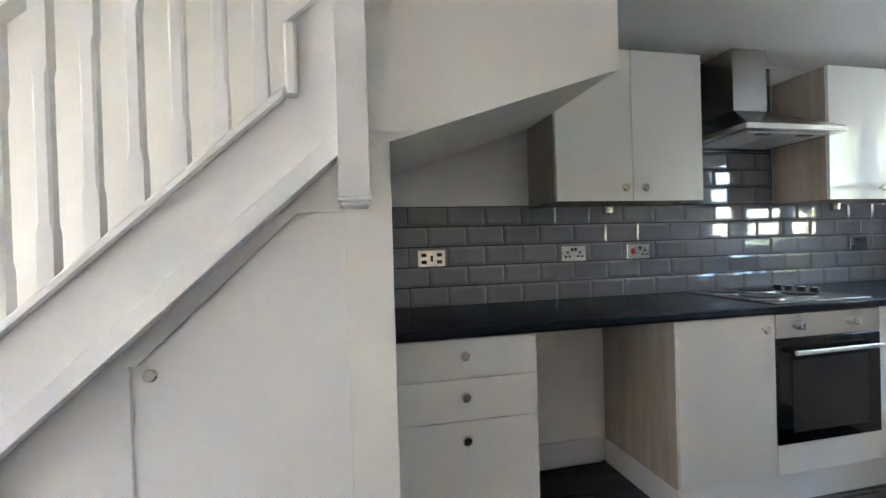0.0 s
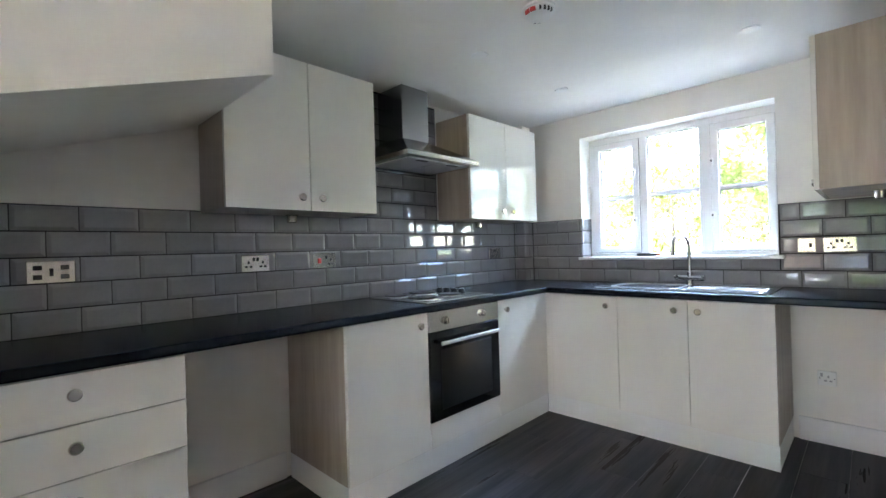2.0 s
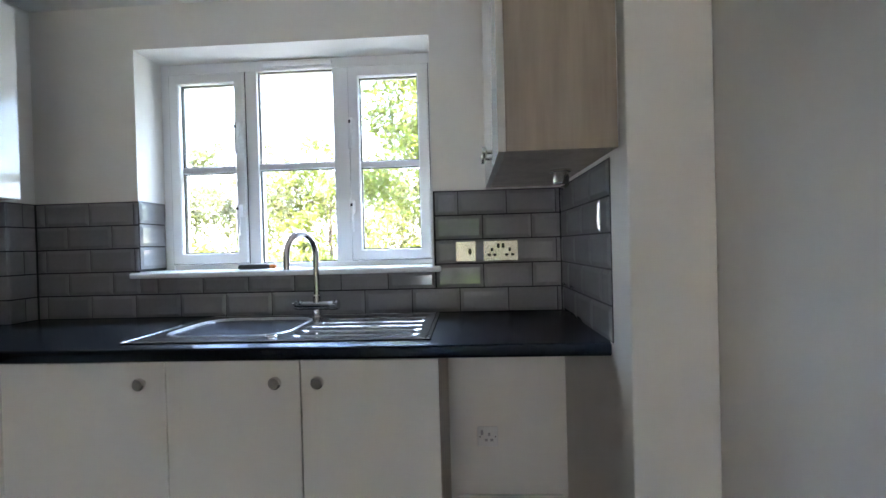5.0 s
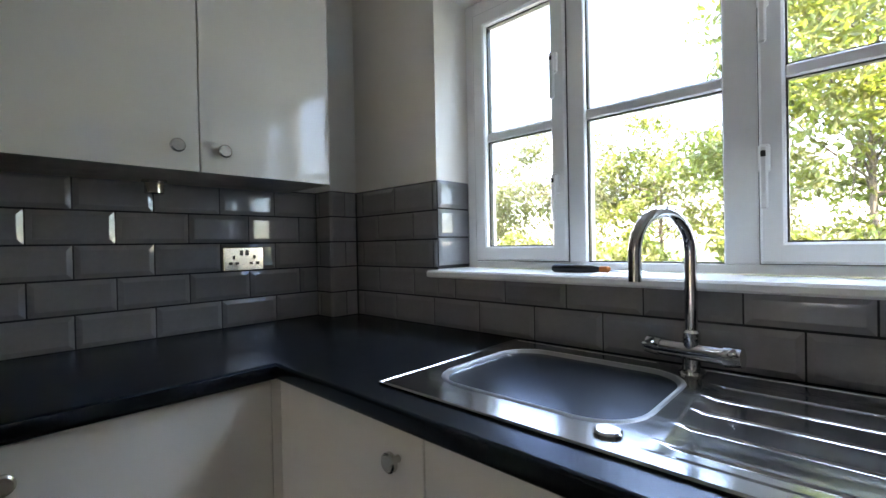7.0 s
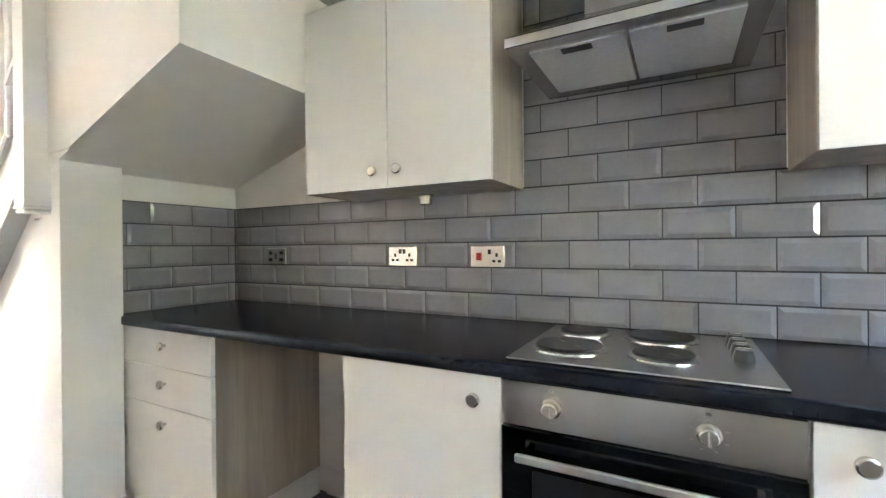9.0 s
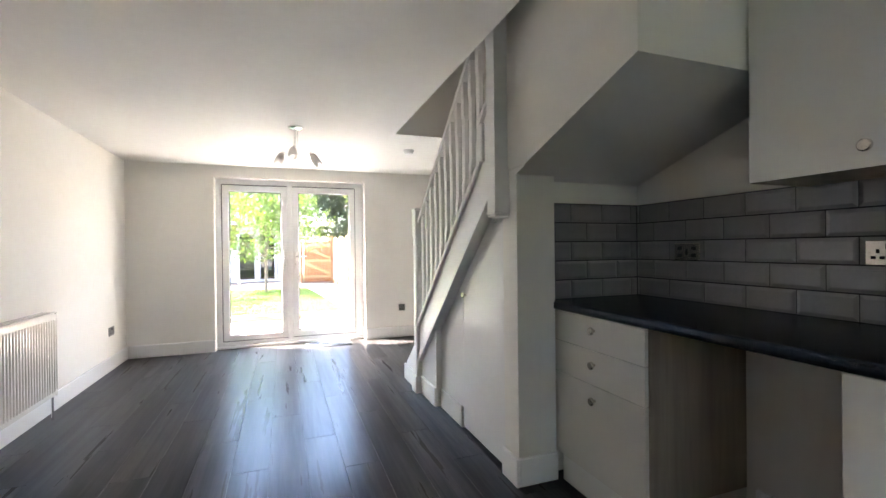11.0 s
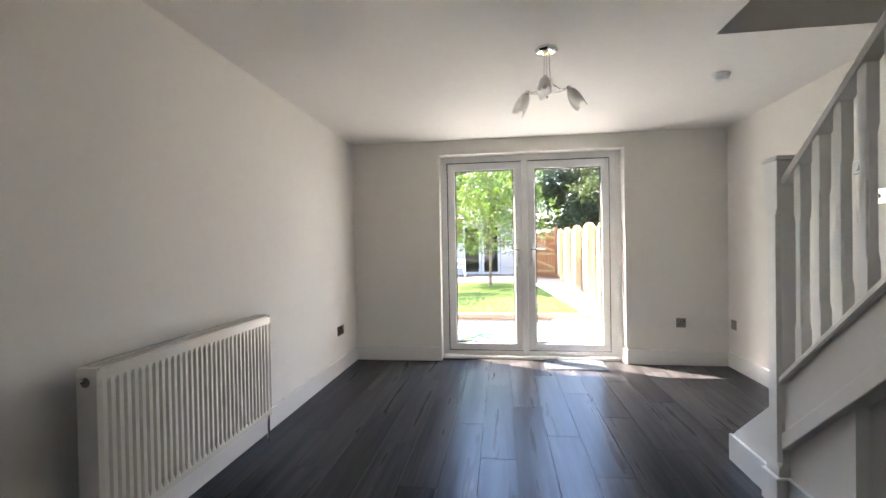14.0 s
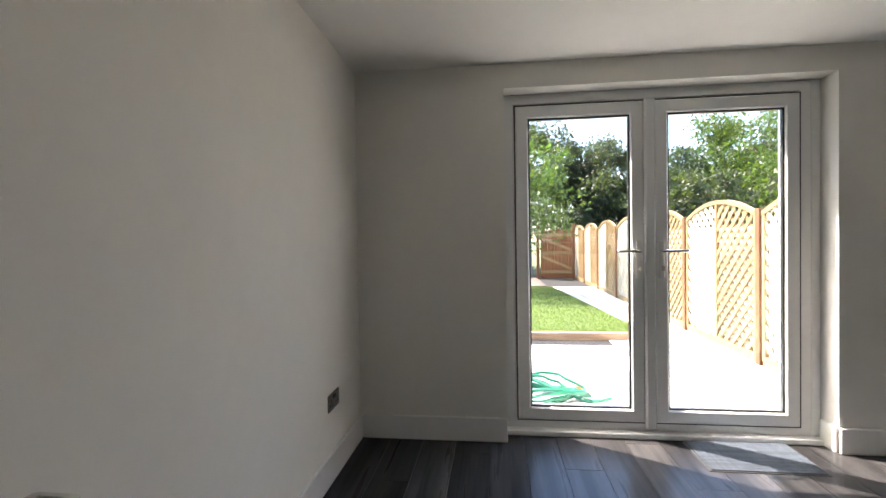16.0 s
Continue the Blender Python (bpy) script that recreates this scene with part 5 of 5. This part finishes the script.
sl = part("side_light", ring(-2.02, -1.46, GZ + 1.42, 1.98, 0.05, 21.605, 21.628), SHEDW, shed)
part("pane", box(-1.97, -1.51, 21.612, 21.618, GZ + 1.47, 1.93), LENS, sl, "grey glass")
part("head", box(-3.72, -2.12, 21.63, 21.67, 1.95, 2.2), SHEDW, shed)
part("roof", prism([(21.3, 2.20), (24.3, 2.20), (22.8, 2.85)], "x", -6.4, -1.1), ROOFT, shed)
for x0, x1 in ((-3.70, -2.93), (-2.91, -2.14)):
    dl = part("door", ring(x0, x1, GZ + 0.04, 1.94, 0.10, 21.61, 21.66), SHEDW, shed)
    part("pane", box(x0 + 0.10, x1 - 0.10, 21.63, 21.636, GZ + 0.14, 1.84), OVENGLASS, dl, "dark glass")


# white garden chair
chair = thing("garden_chair", (-3.95, 20.5, GZ + 0.03), "white moulded plastic high-back garden armchair on the deck", "chair")
cz = GZ + 0.03
for y in (20.24, 20.76):
    part("leg", tube([(-3.52, y, cz), (-3.58, y, cz + 0.40)], [0.022, 0.030], 8), PLASTIC, chair, smooth=True)
    part("leg", tube([(-4.22, y, cz), (-4.10, y, cz + 0.40)], [0.022, 0.030], 8), PLASTIC, chair, smooth=True)
    part("armrest", tube([(-4.28, y, cz + 0.62), (-3.95, y, cz + 0.66), (-3.60, y, cz + 0.64), (-3.55, y, cz + 0.58), (-3.57, y, cz + 0.40)], [0.022, 0.030, 0.030, 0.026, 0.024], 8), PLASTIC, chair, smooth=True)
part("seat", prism([(-4.16, cz + 0.36), (-3.55, cz + 0.41), (-3.53, cz + 0.38), (-3.55, cz + 0.37), (-4.15, cz + 0.32)], "y", 20.26, 20.74, bevel=0.008), PLASTIC, chair)
for k in range(5):
    y0 = 20.27 + 0.096 * k
    part("back_slat", prism([(-4.13, cz + 0.37), (-4.36, cz + 0.96), (-4.385, cz + 0.95), (-4.16, cz + 0.36)], "y", y0, y0 + 0.075), PLASTIC, chair)
part("top_rail", prism([(-4.35, cz + 0.95), (-4.385, cz + 1.04), (-4.415, cz + 1.03), (-4.385, cz + 0.94)], "y", 20.25, 20.75, bevel=0.008), PLASTIC, chair)

# coiled hose
hose = thing("garden_hose", (-2.3, 8.65, GZ), "loosely coiled green garden hose on the patio", "hose")
rng = np.random.default_rng(8)
pts = []
for k in range(170):
    a = k * 0.235
    r = 0.27 + 0.07 * math.sin(k * 0.21) + 0.05 * rng.random()
    pts.append((-2.33 + r * math.cos(a) * 1.15, 8.66 + r * math.sin(a) * 0.72, GZ + 0.012 + 0.0009 * k * (0.6 + 0.4 * math.sin(k * 0.5))))
for k in range(14):
    pts.append((-2.02 + 0.02 * k, 8.58 - 0.05 * math.sin(k * 0.3), GZ + 0.02))
part("hose_coil", tube(pts, 0.0145, 7), HOSE, hose, smooth=True)
part("nozzle", lathe([(0, 0.011), (0.03, 0.014), (0.09, 0.012), (0.12, 0.007)], (-2.02, 8.86, GZ + 0.03), (0.85, -0.5, 0), 12), ORANGE, hose, smooth=True)
part("connector", lathe([(0, 0.012), (0.05, 0.014), (0.06, 0.010)], (-2.55, 8.72, GZ + 0.12), (0.9, 0.3, 0.1), 12), ORANGE, hose, smooth=True)

# trees behind the garden
tree((-2.42, 16.2, LZ), 4.4, 1.85, 0.75, 90, 8500, 0.062, LEAF_A, "young garden tree with fresh green leaves on the lawn", 11, 0.042)
# Tree out of view, added to cast shade on the left of the lawn.
tree((-5.9, 14.6, LZ), 5.0, 1.8, 1.2, 60, 6000, 0.07, LEAF_A, "unseen leafy tree, added to shade the lawn", 12, 0.06)
BACK = ((-9.0, 28.0, 8.0, 3.2, LEAF_B), (-5.4, 26.5, 8.6, 2.9, LEAF_B), (-1.9, 28.0, 9.6, 2.9, LEAF_C), (2.2, 27.5, 7.4, 2.4, LEAF_C), (3.4, 29.0, 6.2, 2.8, LEAF_C),
        (6.6, 27.0, 6.0, 2.7, LEAF_B), (9.6, 27.5, 8.4, 3.2, LEAF_A), (13.2, 30.0, 8.0, 3.4, LEAF_B), (-13, 31, 8.5, 3.6, LEAF_C), (4.8, 22.5, 4.4, 2.0, LEAF_C), (7.8, 23.0, 4.8, 2.2, LEAF_A))
for k, (x, y, h, r, lm) in enumerate(BACK):
    tree((x, y, GZ - 0.06), h, r, 0.5, 80, 16000, 0.10, lm, "tall dense tree beyond the garden", 20 + k, 0.14, group="trees beyond the garden")

# street side: trees and a house gable beyond the kitchen window
FRONT = ((-1.9, -8.6, 8.0, 2.7, LEAF_D, 20000, 0.075, 0.6), (-5.6, -9.5, 8.4, 3.0, LEAF_D, 18000, 0.085, 0.6), (2.4, -12.5, 5.4, 2.2, LEAF_D, 7000, 0.08, 0.3),
         (5.6, -13.0, 5.7, 2.2, LEAF_E, 7500, 0.085, 0.4), (9.4, -13.5, 5.4, 2.2, LEAF_E, 8000, 0.085, 0.4), (0.4, -15.5, 5.6, 2.3, LEAF_E, 5000, 0.10, 0.3))
for k, (x, y, h, r, lm, nl, sz, cz0) in enumerate(FRONT):
    tree((x, y, GZ - 0.06), h, r, cz0, 60, nl, sz, lm, "sunlit broadleaf tree outside the kitchen window", 50 + k, 0.055, group="trees in front of the house")
for k, (x, y, h, r) in enumerate(((-2.6, -5.4, 1.75, 1.1), (-0.6, -6.0, 1.7, 1.1), (1.6, -7.2, 1.7, 1.2), (4.2, -8.2, 1.8, 1.3))):
    tree((x, y, GZ - 0.06), h, r, 0.0, 30, 4500, 0.07, LEAF_D, "bright green leafy shrub outside the kitchen window", 70 + k, 0.04, name="shrub", group="shrubs in front of the house")
hs = thing("neighbour_house", (9.73, -13.0, GZ), "pale rendered house with brown tiled pitched roof", "house")
part("wall", prism([(10.1, GZ - 0.1), (17.3, GZ - 0.1), (17.3, 6.9), (13.7, 11.2), (10.1, 6.9)], "y", -20.0, -13.3), RENDERW, hs)
part("roof", prism([(9.75, 6.48), (9.73, 6.68), (13.7, 11.5), (17.67, 6.68), (17.65, 6.48), (13.7, 11.25)], "y", -20.3, -13.0), ROOFT, hs)
hs.rotation_euler = (0, 0, radians(47))
# Unseen ground strip, added to set how much light bounces in at the window.
structure("pavement_front", box(-9, 9, -4.6, -0.28, GZ - 0.08, GZ), SLABD, "unseen grey ground strip, added to bounce light into the kitchen", "pavement")

# ---- floor planks ----
PW, PL = 0.194, 1.22
plank_cache = {}
rng = np.random.default_rng(3)
i = 0
x = -W
while x < 0.0 - 0.01:
    x1 = min(x + PW, 0.0)
    y = -0.0 - PL * ((0.37 * i) % 1.0)
    while y < L + 0.13:
        a, b = max(y, 0.0), min(y + PL, L + 0.13)
        if b - a > 0.02:
            key = (round(x1 - x, 3), round(b - a, 3))
            at = ((x + x1) / 2, (a + b) / 2, -0.005)
            if key not in plank_cache:
                plank_cache[key] = part("plank", box(x + 0.0012, x1 - 0.0012, a + 0.0012, b - 0.0012, -0.010, 0.0), PLANK, floor, at=at)
            else:
                share(plank_cache[key], at, floor)
        y += PL
    x = x1
    i += 1

# ---- wall tiles ----
TH, RZ, RU, GAP = 0.0966, 0.102, 0.203, 0.0035
tile_cache = {}


def tile_mesh(w, h):
    """A bevelled tile that stands 5.5 mm proud, facing +z in its own space."""
    key = (round(w, 3), round(h, 3))
    if key not in tile_cache:
        bm = bmesh.new()
        rows = [(0.0, 0.0), (0.0, 0.0014), (0.014, 0.0055)]
        loops = []
        for inset, z in rows:
            ix, iy = min(inset, w * 0.4), min(inset, h * 0.4)
            loops.append([bm.verts.new((sx * (w / 2 - ix), sy * (h / 2 - iy), z)) for sx, sy in ((-1, -1), (1, -1), (1, 1), (-1, 1))])
        for a, b in zip(loops, loops[1:]):
            for k in range(4):
                bm.faces.new((a[k], a[(k + 1) % 4], b[(k + 1) % 4], b[k]))
        bm.faces.new(loops[-1])
        me = bpy.data.meshes.new("tile")
        bm.to_mesh(me)
        bm.free()
        me.materials.append(TILE)
        tile_cache[key] = me
    return tile_cache[key]


rot = {"A": pose(0, 0, 0, 90, 0, -90), "B": pose(0, 0, 0, 90, 0, 180), "C": pose(0, 0, 0, 90, 0, 90), "D": pose(0, 0, 0, 90, 0, 0)}
spot = {"A": lambda u, z, d: (-d, u, z), "B": lambda u, z, d: (-u, d, z), "C": lambda u, z, d: (d, u, z), "D": lambda u, z, d: (-u, -d, z)}


def tile_field(parent, which, u0, u1, row0, row1, phase, plane, high=TH):
    """Half-bonded tiles between u0 and u1 on a plane; the rows are counted up from the worktop."""
    for r in range(row0, row1):
        zc = 0.912 + RZ * r + RZ / 2 - (TH - high) / 2
        s = phase + (RU / 2 if r % 2 else 0.0)
        k = math.floor((u0 - s) / RU)
        while s + RU * k < u1:
            a, b = max(s + RU * k + GAP / 2, u0), min(s + RU * (k + 1) - GAP / 2, u1)
            k += 1
            if b - a < 0.012:
                continue
            o = new("tile", tile_mesh(b - a, high))
            o.parent = parent
            x, y, z = spot[which]((a + b) / 2, zc, 0.0)
            off = {"A": (plane, 0, 0), "B": (0, plane, 0), "C": (plane, 0, 0), "D": (0, plane, 0)}[which]
            wob = pose(0, 0, 0, float(rng.normal()) * 0.10, float(rng.normal()) * 0.10, 0)
            o.matrix_basis = Matrix.Translation((x + off[0], y + off[1], z)) @ rot[which] @ wob


def backing(name, *b):
    return structure(name, box(*b), GROUT, "glossy grey bevelled metro tiles with dark grout", "wall tiles")


# hob wall, boxing, window wall, partition and stair end
g1 = backing("wall_tiles_hob", -0.002, 0, 0.125, 3.575, 0.912, 1.424)
tile_field(g1, "A", 0.127, 3.573, 0, 5, 1.525, -0.002)
g2 = backing("wall_tiles_hood", -0.002, 0, 1.094, 1.895, 1.424, 2.245)
tile_field(g2, "A", 1.095, 1.895, 5, 13, 1.525, -0.002)
g3 = backing("wall_tiles_boxing_a", -0.117, -0.115, 0.0, 0.127, 0.912, 1.424)
tile_field(g3, "A", 0.008, 0.134, 0, 5, 0.06, -0.117)
g4 = backing("wall_tiles_boxing_b", -0.115, 0, 0.125, 0.127, 0.912, 1.424)
tile_field(g4, "B", 0.009, 0.123, 0, 5, 0.03, 0.127)
g5 = backing("wall_tiles_window", -2.42, -0.117, 0, 0.002, 0.912, 1.084)
g5b = backing("wall_tiles_window_side", -0.59, -0.117, 0, 0.002, 1.084, 1.424)
g5c = backing("wall_tiles_window_end", -2.42, WX0, 0, 0.002, 1.084, 1.424)
tile_field(g5, "B", 0.1235, 2.412, 0, 1, 1.787 - 8 * RU, 0.002)
for a, b, g in ((0.1235, 0.59, g5b), (1.893, 2.412, g5c)):
    tile_field(g, "B", a, b, 1, 5, 1.787 - 8 * RU, 0.002)
tile_field(g5, "B", 0.592, 1.891, 1, 2, 1.787 - 8 * RU, 0.002, 0.068)
g6 = backing("wall_tiles_partition", -2.42, -2.418, 0.002, 0.625, 0.912, 1.424)
tile_field(g6, "C", 0.012, 0.622, 0, 5, 0.03, -2.418)
g7 = backing("wall_tiles_stair_end", -0.602, -0.002, 3.573, 3.575, 0.912, 1.424)
tile_field(g7, "D", 0.010, 0.600, 0, 5, 0.05, 3.573)
g8 = backing("wall_tiles_reveal", WX1 - 0.002, WX1, FY + 0.002, 0.002, 1.112, 1.424)
for r in range(2, 5):
    o = new("tile", tile_mesh(0.164, TH))
    o.parent = g8
    o.matrix_basis = Matrix.Translation((WX1 - 0.002, -0.083, 0.912 + RZ * r + RZ / 2 + 0.006)) @ rot["A"]
